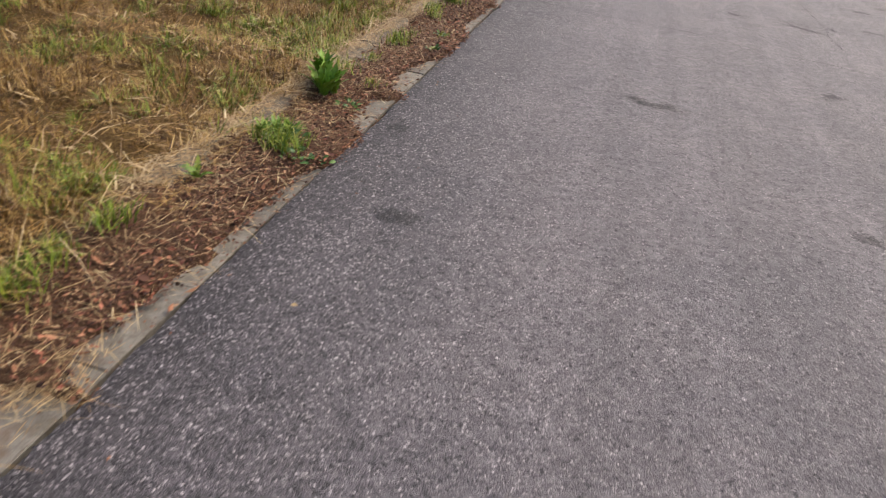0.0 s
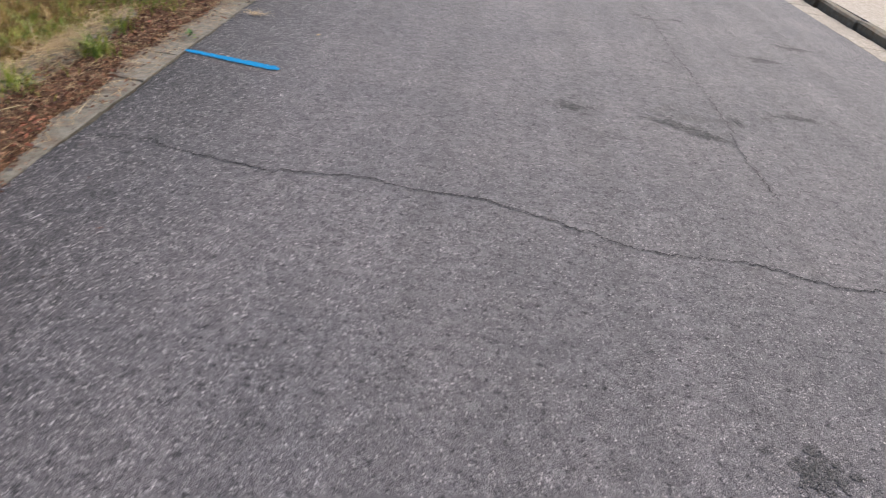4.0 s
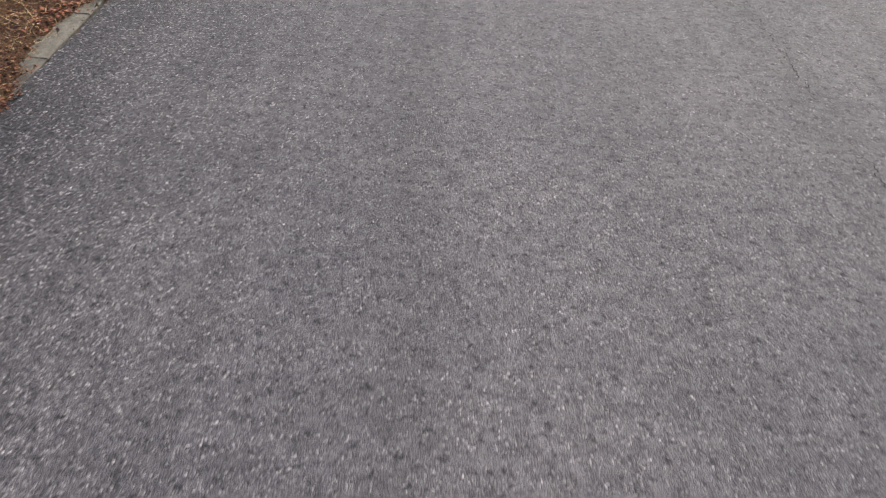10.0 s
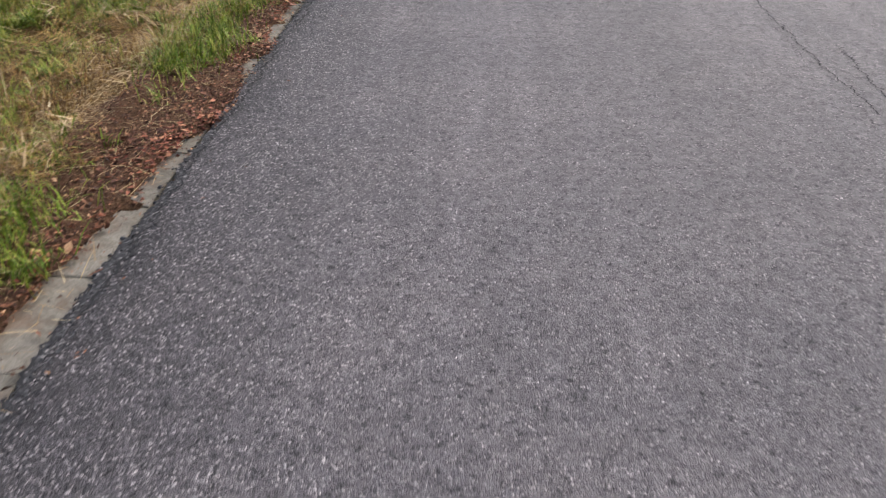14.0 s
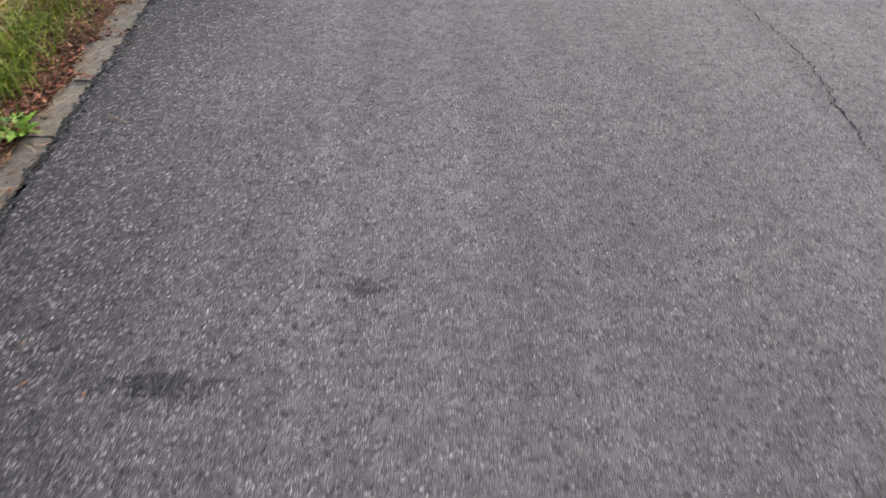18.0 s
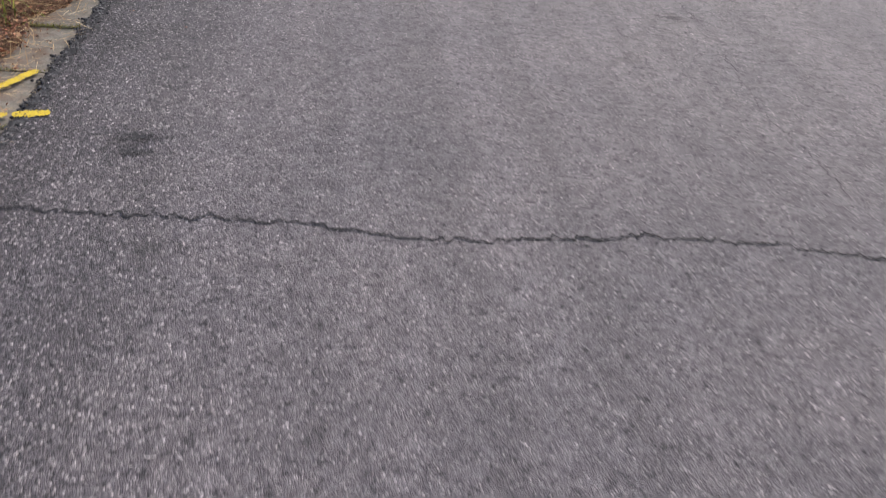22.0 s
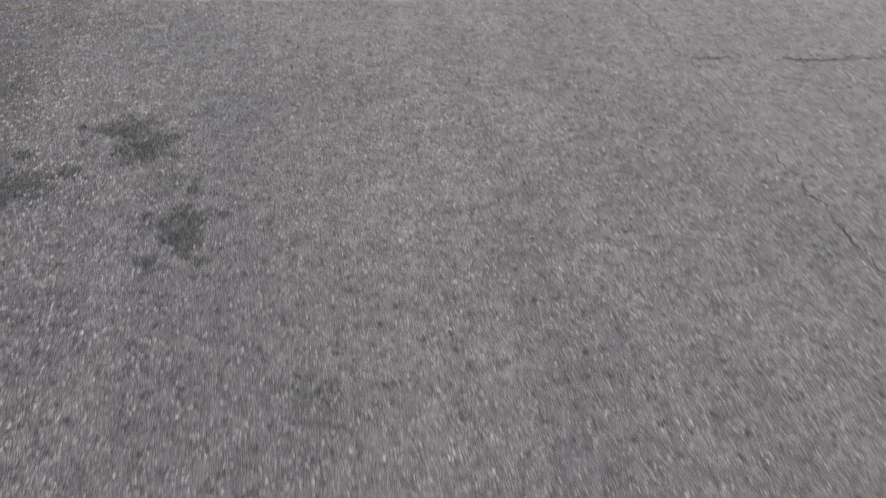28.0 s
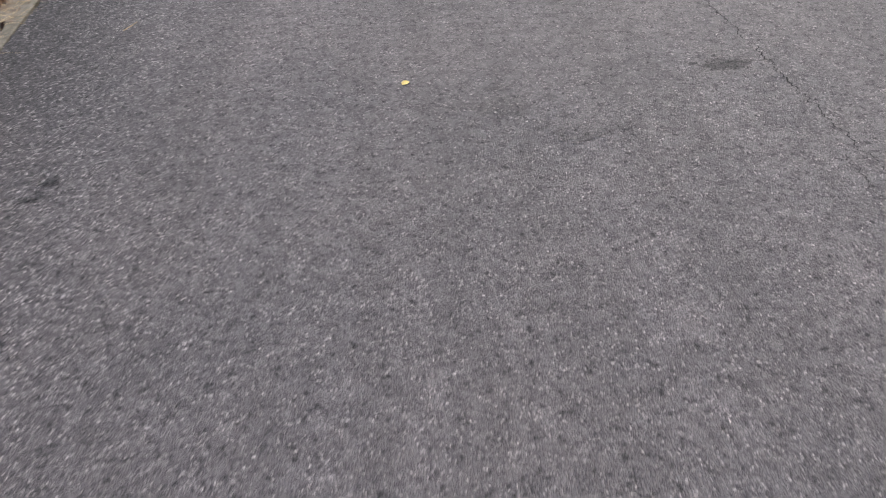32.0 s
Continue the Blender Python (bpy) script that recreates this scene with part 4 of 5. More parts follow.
DANDELION = "bright green toothed-leaf weed growing in dead leaves by the kerb"
CREEPER = "low round-leaved green weed spreading over the gutter slab"
for i, (x, y, s, k) in enumerate([(-0.33, 3.53, 1.35, 34), (-0.38, 3.63, 1.2, 30), (-0.30, 3.61, 1.1, 20), (-0.31, 2.95, 0.62, 34), (-0.25, 2.98, 0.55, 30), (-0.36, 2.88, 0.6, 26), (-0.37, 2.36, 0.6, 16)]):
    rosette("weed", x, y, s, k, TOOTHED, DANDELION, (30, 80) if y > 3.3 else (10, 55), 100 + i)
ROSETTE = "flat rosette of long green leaves growing from a slab joint"
for i, (x, y, s, k) in enumerate([(-0.12, 21.97, 0.85, 15), (-0.24, 20.56, 0.6, 12), (-0.08, 29.02, 0.36, 9), (-0.21, 29.06, 0.42, 11), (-0.10, 4.87, 0.4, 10)]):
    rosette("weed", x, y, s, k, TOOTHED if s > 0.5 else POINTED, ROSETTE, (2, 30), 140 + i)
SMALL = [leaf_piece("leaf", 0.040, 0.022, 0.14, 0.12, 30 + i, CREEP) for i in range(4)]


def creeper(x, y, rx, ry, leaves, height, seed):
    """A low bush of many small leaves spreading over the slab."""
    rnd = random.Random(seed)
    owner = tagged(new("creeping_weed"), CREEPER, "weed", "weeds along the gutter")
    owner.matrix_basis = pose(x, y, max(ground_z(x, y), 0.0))
    for i in range(int(leaves * 1.7)):
        a, q = rnd.uniform(0, 6.283), rnd.random() ** 0.6
        ob = new("leaf", SMALL[rnd.randrange(4)])
        ob.parent = owner
        ob.matrix_local = pose(math.cos(a) * q * rx, math.sin(a) * q * ry, 0.004 + height * (1 - q * q) * rnd.random(), rnd.uniform(-35, 35), rnd.uniform(-50, 15),
                               math.degrees(a) + rnd.uniform(-60, 60)) @ Matrix.Scale(rnd.uniform(0.45, 1.0), 4)
    return owner


for i, (x, y, rx, ry, k, h) in enumerate([(-0.17, 3.50, 0.06, 0.07, 18, 0.03), (-0.09, 4.85, 0.04, 0.05, 10, 0.02), (-0.14, 5.22, 0.04, 0.05, 8, 0.02), (-0.27, 15.9, 0.14, 0.16, 90, 0.09),
                                          (-0.15, 15.93, 0.10, 0.09, 55, 0.05), (-0.36, 15.78, 0.12, 0.14, 70, 0.10), (-0.07, 15.97, 0.05, 0.06, 22, 0.03),
                                          (-0.24, 16.38, 0.06, 0.07, 16, 0.05), (-0.22, 20.55, 0.05, 0.06, 12, 0.03), (-0.16, 22.0, 0.04, 0.05, 8, 0.03),
                                          (-0.07, 8.66, 0.04, 0.04, 8, 0.02), (-0.30, 15.28, 0.06, 0.07, 18, 0.04), (-0.24, 2.9, 0.10, 0.12, 40, 0.05), (-0.12, 2.75, 0.07, 0.07, 16, 0.03), (-0.04, 2.80, 0.05, 0.03, 9, 0.02), (-0.3, 10.35, 0.06, 0.08, 14, 0.03)]):
    creeper(x, y, rx, ry, k, h, 200 + i)
for i, (x, y, h) in enumerate([(-0.20, 27.79, 0.50), (-0.16, 27.84, 0.34), (-0.25, 27.86, 0.38), (-0.36, 27.86, 0.42), (-0.28, 27.76, 0.24), (-0.21, 27.95, 0.30), (-0.42, 27.95, 0.30),
                               (-0.14, 27.98, 0.18), (-0.38, 29.6, 0.16)]):
    upright_weed(x, y, h, 300 + i, "tall leafy green weed standing beside the gutter slab")
TUFTS = [(-0.39, 1.84, 0.11, 90, 0.035), (-0.40, 1.62, 0.10, 80, 0.035), (-0.39, 1.42, 0.13, 110, 0.04), (-0.34, 4.88, 0.11, 70, 0.03), (-0.30, 5.02, 0.08, 40, 0.03),
         (-0.12, 5.22, 0.06, 40, 0.025), (-0.33, 6.3, 0.17, 120, 0.045), (-0.43, 6.55, 0.18, 150, 0.05), (-0.17, 3.88, 0.06, 40, 0.03), (-0.36, 5.75, 0.12, 80, 0.04),
         (-0.42, 7.5, 0.15, 110, 0.05), (-0.46, 9.4, 0.15, 130, 0.06), (-0.42, 8.5, 0.15, 120, 0.05), (-0.34, 8.08, 0.18, 140, 0.04), (-0.28, 10.6, 0.07, 50, 0.04),
         (-0.49, 10.3, 0.12, 90, 0.05)]
TUFTS += [(-0.29, 9.88, 0.07, 60, 0.03), (-0.37, 16.8, 0.13, 120, 0.05), (-0.22, 16.68, 0.14, 130, 0.045), (-0.40, 20.3, 0.17, 170, 0.06), (-0.43, 19.86, 0.18, 180, 0.06),
         (-0.42, 19.55, 0.16, 150, 0.05), (-0.10, 18.9, 0.06, 60, 0.03), (-0.37, 21.0, 0.16, 170, 0.055), (-0.38, 23.1, 0.18, 160, 0.06), (-0.30, 22.25, 0.2, 170, 0.05),
         (-0.45, 29.35, 0.15, 120, 0.05), (-0.46, 28.94, 0.13, 120, 0.06), (-0.36, 28.7, 0.10, 80, 0.04), (-0.48, 31.4, 0.15, 140, 0.06), (-0.44, 30.1, 0.14, 140, 0.06),
         (-0.10, 30.34, 0.045, 70, 0.035)]
TUFTS += [(-0.13, 31.22, 0.045, 60, 0.035), (-0.17, 29.47, 0.05, 80, 0.035), (-0.10, 29.9, 0.045, 60, 0.03), (-0.40, 38.05, 0.14, 150, 0.06), (-0.45, 37.8, 0.13, 110, 0.05),
         (-0.35, 4.35, 0.08, 60, 0.03), (-0.36, 5.9, 0.09, 60, 0.03), (-0.27, 2.86, 0.14, 170, 0.05), (-0.19, 2.83, 0.10, 110, 0.04), (-0.32, 5.66, 0.09, 90, 0.04), (-0.32, 4.76, 0.1, 90, 0.04),
         (-0.43, 27.75, 0.2, 130, 0.05), (-0.38, 29.64, 0.14, 120, 0.045), (-0.40, 3.95, 0.14, 80, 0.04)]
for i, (x, y, h, k, sp) in enumerate(TUFTS):
    tuft(x, y, h, k, sp, 400 + i)


DRY_TUFT = "dry straw-coloured grass tuft leaning over the gutter"
DRY_TUFTS = [(-0.28, 9.7, 0.09, 150, 0.06), (-0.20, 10.1, 0.08, 170, 0.06), (-0.10, 10.45, 0.07, 150, 0.06), (-0.30, 10.4, 0.11, 170, 0.07), (-0.16, 10.9, 0.09, 190, 0.07),
             (-0.05, 11.15, 0.07, 150, 0.05), (-0.28, 11.2, 0.11, 190, 0.07), (-0.15, 11.55, 0.08, 190, 0.07), (-0.03, 11.7, 0.07, 170, 0.05), (-0.3, 11.9, 0.1, 170, 0.07),
             (-0.14, 12.2, 0.07, 150, 0.06), (-0.26, 27.75, 0.09, 140, 0.05), (-0.28, 28.15, 0.09, 170, 0.06), (-0.21, 28.3, 0.06, 140, 0.05), (-0.32, 28.5, 0.1, 170, 0.06),
             (-0.26, 28.85, 0.07, 130, 0.05)]
DRY_TUFTS += [(-0.34, 29.3, 0.1, 160, 0.06), (-0.28, 29.9, 0.08, 150, 0.06), (-0.33, 30.6, 0.1, 160, 0.06), (-0.30, 33.9, 0.1, 190, 0.07), (-0.20, 34.2, 0.08, 190, 0.06),
             (-0.30, 34.6, 0.12, 190, 0.07), (-0.22, 35.0, 0.08, 170, 0.06), (-0.33, 36.4, 0.1, 170, 0.07), (-0.3, 37.4, 0.1, 170, 0.07), (-0.42, 19.4, 0.12, 170, 0.07),
             (-0.45, 20.1, 0.12, 170, 0.07), (-0.36, 20.45, 0.1, 150, 0.06), (-0.4, 14.4, 0.12, 170, 0.07), (-0.33, 15.0, 0.1, 150, 0.06), (-0.44, 2.6, 0.1, 150, 0.07),
             (-0.42, 3.2, 0.1, 150, 0.07)]
DRY_TUFTS += [(-0.36, 2.1, 0.08, 130, 0.06), (-0.12, 36.65, 0.09, 200, 0.06), (-0.25, 36.8, 0.1, 200, 0.07), (-0.30, 37.05, 0.12, 190, 0.07), (-0.2, 36.45, 0.08, 170, 0.06),
             (-0.21, 9.92, 0.08, 170, 0.06), (-0.1, 10.2, 0.06, 130, 0.05), (-0.16, 9.72, 0.06, 130, 0.05), (-0.08, 10.75, 0.07, 150, 0.05)]
for i, (x, y, h, k, sp) in enumerate(DRY_TUFTS):
    tuft(x, y, h, k, sp, 800 + i, DRY_TUFT, DRY)


# ---- marks on the road ----
def ribbon(name, points, width, wander, seed, mat, parent, z=0.004, gaps=0.0, step=0.007):
    """A ragged narrow strip along a line of plan points."""
    rnd = random.Random(seed)
    verts, faces = [], []
    run = 0.0
    last = None
    for (xa, ya), (xb, yb) in zip(points, points[1:]):
        d = Vector((xb - xa, yb - ya, 0))
        n = max(2, int(d.length / step))
        side = Vector((-d.y, d.x, 0)).normalized()
        for i in range(n):
            t = i / n
            s = run + d.length * t
            off = wander * (noise.noise(Vector((s * 2.2, seed, 0))) + 0.75 * noise.noise(Vector((s * 6.5, seed, 4))) + 0.30 * noise.noise(Vector((s * 33, seed, 9)))) + 0.026 * noise.noise(Vector((s * 13, seed, 39))) + 0.022 * noise.noise(Vector((s * 38, seed, 19))) + 0.010 * noise.noise(Vector((s * 110, seed, 29)))
            w = width * 0.7 * (0.4 + 1.3 * abs(noise.noise(Vector((s * 5, seed, 7)))) + 0.5 * rnd.random()) / 2
            if noise.noise(Vector((s * 1.7, seed, 14))) < gaps - 0.5:
                last = None
                continue
            p = Vector((xa, ya, 0)) + d * t + side * off
            k = len(verts)
            verts += [(p + side * w + Vector((0, 0, z)))[:], (p - side * w + Vector((0, 0, z)))[:]]
            if last is not None:
                faces.append((last, last + 1, k + 1, k))
            last = k
        run += d.length
    return link_mesh(name, verts, faces, mat, parent)


# the joint along the middle of the road
ribbon("crack", [(3.17, 7.7), (3.13, 8.15), (3.17, 8.7), (3.16, 9.3), (3.13, 9.9), (3.12, 11.1), (3.13, 12.2)], 0.0085, 0.02, 31, CRACK, road, gaps=0.2)
ribbon("crack", [(3.13, 12.2), (3.12, 13.6), (3.15, 14.9), (3.17, 15.6), (3.1, 16.2), (3.04, 17.0)], 0.007, 0.02, 51, CRACK, road, gaps=0.3)
ribbon("crack", [(3.08, 16.1), (3.11, 16.8), (3.13, 17.45), (3.19, 18.3), (3.24, 19.2)], 0.011, 0.015, 52, CRACK, road, gaps=-0.1)
ribbon("crack", [(3.06, 18.2), (3.03, 19.2), (3.05, 20.6), (3.02, 21.2), (2.99, 21.8), (3.05, 22.3), (3.12, 22.8), (3.08, 23.6), (3.09, 24.2), (3.08, 24.8)], 0.0105, 0.02, 53, CRACK, road, gaps=-0.05)
ribbon("crack", [(2.95, 14.2), (2.97, 16), (3.0, 17.4), (2.98, 19.5)], 0.005, 0.04, 32, CRACK, road, gaps=0.4)
ribbon("crack", [(2.98, 26.1), (3.01, 26.3), (2.94, 26.7), (3.0, 27.4)], 0.006, 0.02, 54, CRACK, road, gaps=0.25)
ribbon("crack", [(3.03, 27.8), (3.01, 28.2), (3.05, 29.0), (3.06, 29.5), (3.09, 30.6)], 0.006, 0.02, 39, CRACK, road, gaps=0.33)
ribbon("crack", [(3.07, 32.2), (3.06, 33.0), (3.03, 33.6), (3.03, 34.0), (2.98, 34.4), (2.97, 34.8)], 0.0055, 0.015, 33, CRACK, road, gaps=0.2)
ribbon("crack", [(3.19, 35.2), (3.19, 35.9), (3.18, 36.6), (3.2, 37.0), (3.17, 37.4), (3.14, 38.0), (3.11, 38.8), (3.1, 41)], 0.006, 0.015, 34, CRACK, road, gaps=0.25)
ribbon("crack", [(3.07, 36.6), (3.06, 37.3), (3.1, 37.6)], 0.0045, 0.02, 38, CRACK, road, gaps=0.3)
ribbon("crack", [(3.04, 33.61), (3.25, 33.57), (3.59, 33.52), (3.95, 33.51)], 0.015, 0.015, 40, CRACK, road)
# cracks across the road
ribbon("crack", [(0.06, 7.19), (0.25, 7.25), (0.48, 7.19), (0.84, 7.15), (1.28, 7.23), (1.37, 7.19), (1.74, 7.2), (2.07, 7.11), (2.39, 6.98)], 0.0125, 0.008, 35, CRACK, road)
ribbon("crack", [(2.39, 6.98), (2.84, 7.03), (3.15, 6.95), (3.6, 6.99)], 0.012, 0.008, 55, CRACK, road)
ribbon("crack", [(3.16, 7.8), (3.27, 7.79), (3.39, 7.88)], 0.005, 0.01, 56, CRACK, road)
ribbon("crack", [(0.02, 25.92), (0.47, 25.9), (1.02, 25.88), (1.32, 25.82), (1.54, 25.8), (2.13, 25.86), (2.6, 25.82), (3.05, 25.74), (3.18, 25.63), (3.2, 25.3)], 0.015, 0.012, 36, CRACK, road)
ribbon("crack", [(3.06, 25.75), (3.3, 25.89), (3.5, 25.9)], 0.006, 0.012, 57, CRACK, road)
ribbon("crack", [(2.72, 9.97), (2.9, 9.9), (3.15, 9.8)], 0.006, 0.02, 37, CRACK, road)
# the seam beside the gutter, where the edge of the asphalt has broken
# black strips stand for the open gap and the shade under the raised edge
for lo, hi, wide, k, gaps in ((14.6, 17.6, 0.018, 44, 0.1), (18.6, 23.0, 0.024, 45, 0.05), (23.0, 26.6, 0.026, 46, 0.0), (26.6, 30.0, 0.024, 42, 0.0), (30.0, 33.6, 0.028, 47, 0.0)):
    ribbon("seam", [(edge_x(b) + 0.006 + wide * 0.15, b) for b in np.arange(lo, hi, 0.05)], wide, 0.004, k, CRACK, road, gaps=gaps)
ribbon("seam", [(0.03, 16.5), (0.05, 18.2), (0.06, 19.4), (0.045, 20.4), (0.02, 21.6), (0.02, 23.0)], 0.016, 0.03, 41, CRACK, road, gaps=0.1)
ribbon("seam", [(0.02, 26.9), (0.035, 27.3), (0.045, 27.7), (0.048, 28.2), (0.046, 28.5), (0.02, 28.8), (0.0, 28.96)], 0.028, 0.012, 43, CRACK, road, gaps=-0.3)


def crumbs(name, count, place, size, mat, parent, seed, z=0.0015):
    """Loose dark grit and pits in the surface: many small uneven flakes."""
    r = np.random.RandomState(seed)
    c = place(r, count)
    n = len(c)
    a0 = r.uniform(0, 6.283, n)
    s = r.uniform(size[0], size[1], n)
    v = np.zeros((n, 4, 3))
    for k in range(4):
        a = a0 + k * 1.571 + r.uniform(-0.5, 0.5, n)
        q = s * r.uniform(0.55, 1.25, n)
        v[:, k, 0] = c[:, 0] + np.cos(a) * q
        v[:, k, 1] = c[:, 1] + np.sin(a) * q
        v[:, k, 2] = z + r.uniform(0, 0.002, n)
    o = np.arange(n)[:, None] * 4
    f = np.concatenate([o + np.array([0, 1, 2]), o + np.array([0, 2, 3])], 0)
    return tri_mesh(name, v.reshape(-1, 3), f, mat, parent)


def blotch(cx, cy, rx, ry, turn, seed, z, rings=5, rim=34):
    """A flat stain with a lobed, frayed outline: rings of faces, of which the outer ones are partly missing."""
    rnd = random.Random(seed)
    verts, faces = [(cx, cy, z)], []
    c, q = math.cos(turn), math.sin(turn)
    for k in range(1, rings + 1):
        for a in range(rim):
            g = 2 * math.pi * a / rim
            lobe = 0.98 + 0.5 * noise.noise(Vector((math.cos(g) * 1.3 + seed, math.sin(g) * 1.3, 0.5))) + 0.34 * noise.noise(Vector((math.cos(g) * 4 + seed, math.sin(g) * 4, 3.5)))
            f = k / rings * lobe * rnd.uniform(0.93, 1.07)
            u, w = f * rx * math.cos(g), f * ry * math.sin(g)
            verts.append((cx + u * c - w * q, cy + u * q + w * c, z))
    for a in range(rim):
        b2 = (a + 1) % rim
        faces.append((0, 1 + a, 1 + b2))
        for k in range(1, rings):
            if k >= rings - 2 and rnd.random() < (0.42 if k == rings - 1 else 0.16):
                continue
            o = 1 + (k - 1) * rim
            faces.append((o + a, o + rim + a, o + rim + b2, o + b2))
    return verts, faces


def stain(x, y, rx, ry, turn, density, seed):
    """A dark patch of the surface with smaller ones round it, and dark grit where it is worn deepest."""
    rnd = random.Random(900 + seed)
    low = 0.0008 + 0.0006 * (seed % 3)
    verts, faces = blotch(x, y, rx, ry, turn, seed * 3.7 + 1, low)
    for k in range(rnd.randrange(2, 6)):
        a, d = 1.3 * k + rnd.uniform(0, 0.5), rnd.uniform(1.3, 1.8)
        f = rnd.uniform(0.12, 0.34)
        v2, f2 = blotch(x + math.cos(a) * rx * d, y + math.sin(a) * ry * d, rx * f * 1.2, max(ry * f, 0.01), turn, seed * 5.1 + k, low + 0.0003, 3, 14)
        faces += [tuple(i + len(verts) for i in face) for face in f2]
        verts += v2
    link_mesh("stain", verts, faces, STAINED if density >= 1.25 else FAINT_STAIN, road)
    if density < 1.3:
        return

    def place(r, count):
        p = r.normal(0, 0.42, (count, 2))
        keep = np.array([noise.noise(Vector((a * 2.6, b * 2.6, seed * 3.1))) for a, b in p]) > -0.05
        p = p[keep] * np.array([rx, ry])
        c, s = math.cos(turn), math.sin(turn)
        return np.stack([x + p[:, 0] * c - p[:, 1] * s, y + p[:, 0] * s + p[:, 1] * c], 1)
    crumbs("stain_grit", int((density - 0.7) * rx * ry * 28000), place, (0.003, 0.0065), DARK_ASPHALT, road, 500 + seed, low + 0.0012)


# x, y, half width, half depth, turn, density
STAINS = [(0.41, 2.51, 0.10, 0.07, 0.2, 1.9), (0.13, 3.42, 0.06, 0.07, 0, 1.3), (1.28, 4.82, 0.055, 0.035, 0.1, 1.6), (1.35, 4.75, 0.09, 0.065, -0.1, 1.9), (1.50, 4.765, 0.09, 0.065, -0.1, 1.9),
          (2.71, 5.90, 0.08, 0.07, 0, 1.3), (2.42, 3.4, 0.08, 0.06, 0, 1.4), (2.80, 8.56, 0.12, 0.055, -0.3, 1.6), (2.97, 8.47, 0.12, 0.06, -0.45, 2.0), (3.25, 8.78, 0.035, 0.10, 0.2, 2.0),
          (2.21, 8.56, 0.10, 0.09, -0.3, 1.4), (3.73, 9.06, 0.14, 0.05, -0.1, 1.5), (3.88, 10.42, 0.16, 0.07, 0, 1.5), (2.87, 8.74, 0.18, 0.10, 0, 0.9), (3.5, 8.93, 0.09, 0.05, 0, 0.9), (2.4, 8.2, 0.14, 0.08, 0.3, 0.8), (4.3, 11.0, 0.18, 0.07, 0, 1.3)]
STAINS += [(3.0, 11.34, 0.06, 0.035, -0.3, 1.6), (3.07, 11.27, 0.07, 0.03, -0.3, 1.6), (3.36, 11.38, 0.07, 0.04, 0, 1.3), (3.11, 17.47, 0.08, 0.045, -0.4, 1.9), (3.53, 17.7, 0.09, 0.025, -0.2, 1.3),
          (0.75, 19.84, 0.06, 0.05, 0, 1.2), (0.63, 20.82, 0.085, 0.045, 0.1, 2.1), (1.12, 21.16, 0.05, 0.035, 0, 1.3), (0.94, 21.67, 0.06, 0.05, 0, 0.6), (2.37, 18.83, 0.05, 0.05, 0, 1.0),
          (2.16, 18.63, 0.06, 0.06, 0, 0.8), (0.42, 26.35, 0.09, 0.035, 0.05, 2.6), (0.45, 26.25, 0.07, 0.025, 0.1, 1.4), (0.6, 25.72, 0.05, 0.09, 0, 0.8), (2.91, 27.85, 0.07, 0.035, 0, 1.5)]
STAINS += [(2.47, 27.26, 0.05, 0.04, 0, 1.0), (0.67, 30.19, 0.10, 0.08, 0, 1.1), (2.48, 30.42, 0.12, 0.09, 0, 0.8), (0.12, 30.58, 0.07, 0.10, 0, 1.3), (0.97, 33.22, 0.11, 0.10, 0.2, 1.5),
          (0.90, 33.32, 0.08, 0.06, 0, 1.3), (1.13, 32.78, 0.07, 0.11, -0.2, 1.5), (1.05, 33.0, 0.08, 0.08, 0.5, 1.0), (1.46, 32.11, 0.04, 0.08, 0.5, 1.2), (0.62, 33.05, 0.10, 0.10, 0, 1.25),
          (0.68, 34.15, 0.16, 0.14, 0, 1.1), (0.35, 33.6, 0.12, 0.2, 0, 0.9), (1.72, 33.42, 0.06, 0.05, 0, 1.0), (2.27, 33.47, 0.08, 0.05, 0, 1.0), (2.70, 34.31, 0.07, 0.05, 0, 1.0), (0.52, 37.79, 0.035, 0.022, 0.4, 1.9), (0.48, 37.70, 0.05, 0.02, 0.1, 1.9), (2.05, 38.05, 0.12, 0.08, 0, 1.0)]
STAINS += [(2.28, 37.85, 0.10, 0.07, 0, 1.0), (2.96, 38.25, 0.10, 0.05, 0, 1.4), (1.8, 38.9, 0.06, 0.03, 0, 1.0), (0.3, 23.2, 0.12, 0.2, 0, 0.8), (0.22, 27.2, 0.1, 0.2, 0, 0.8)]
for i, row in enumerate(STAINS):
    stain(*row, i)


def edge_place(lo, hi, wide):
    def place(r, count):
        y = r.uniform(lo, hi, count)
        x = np.array([edge_x(b) for b in y]) + np.abs(r.normal(0, wide, count)) + 0.008
        keep = np.array([noise.noise(Vector((1, b * 3, 6))) for b in y]) > -0.35
        return np.stack([x[keep], y[keep]], 1)
    return place


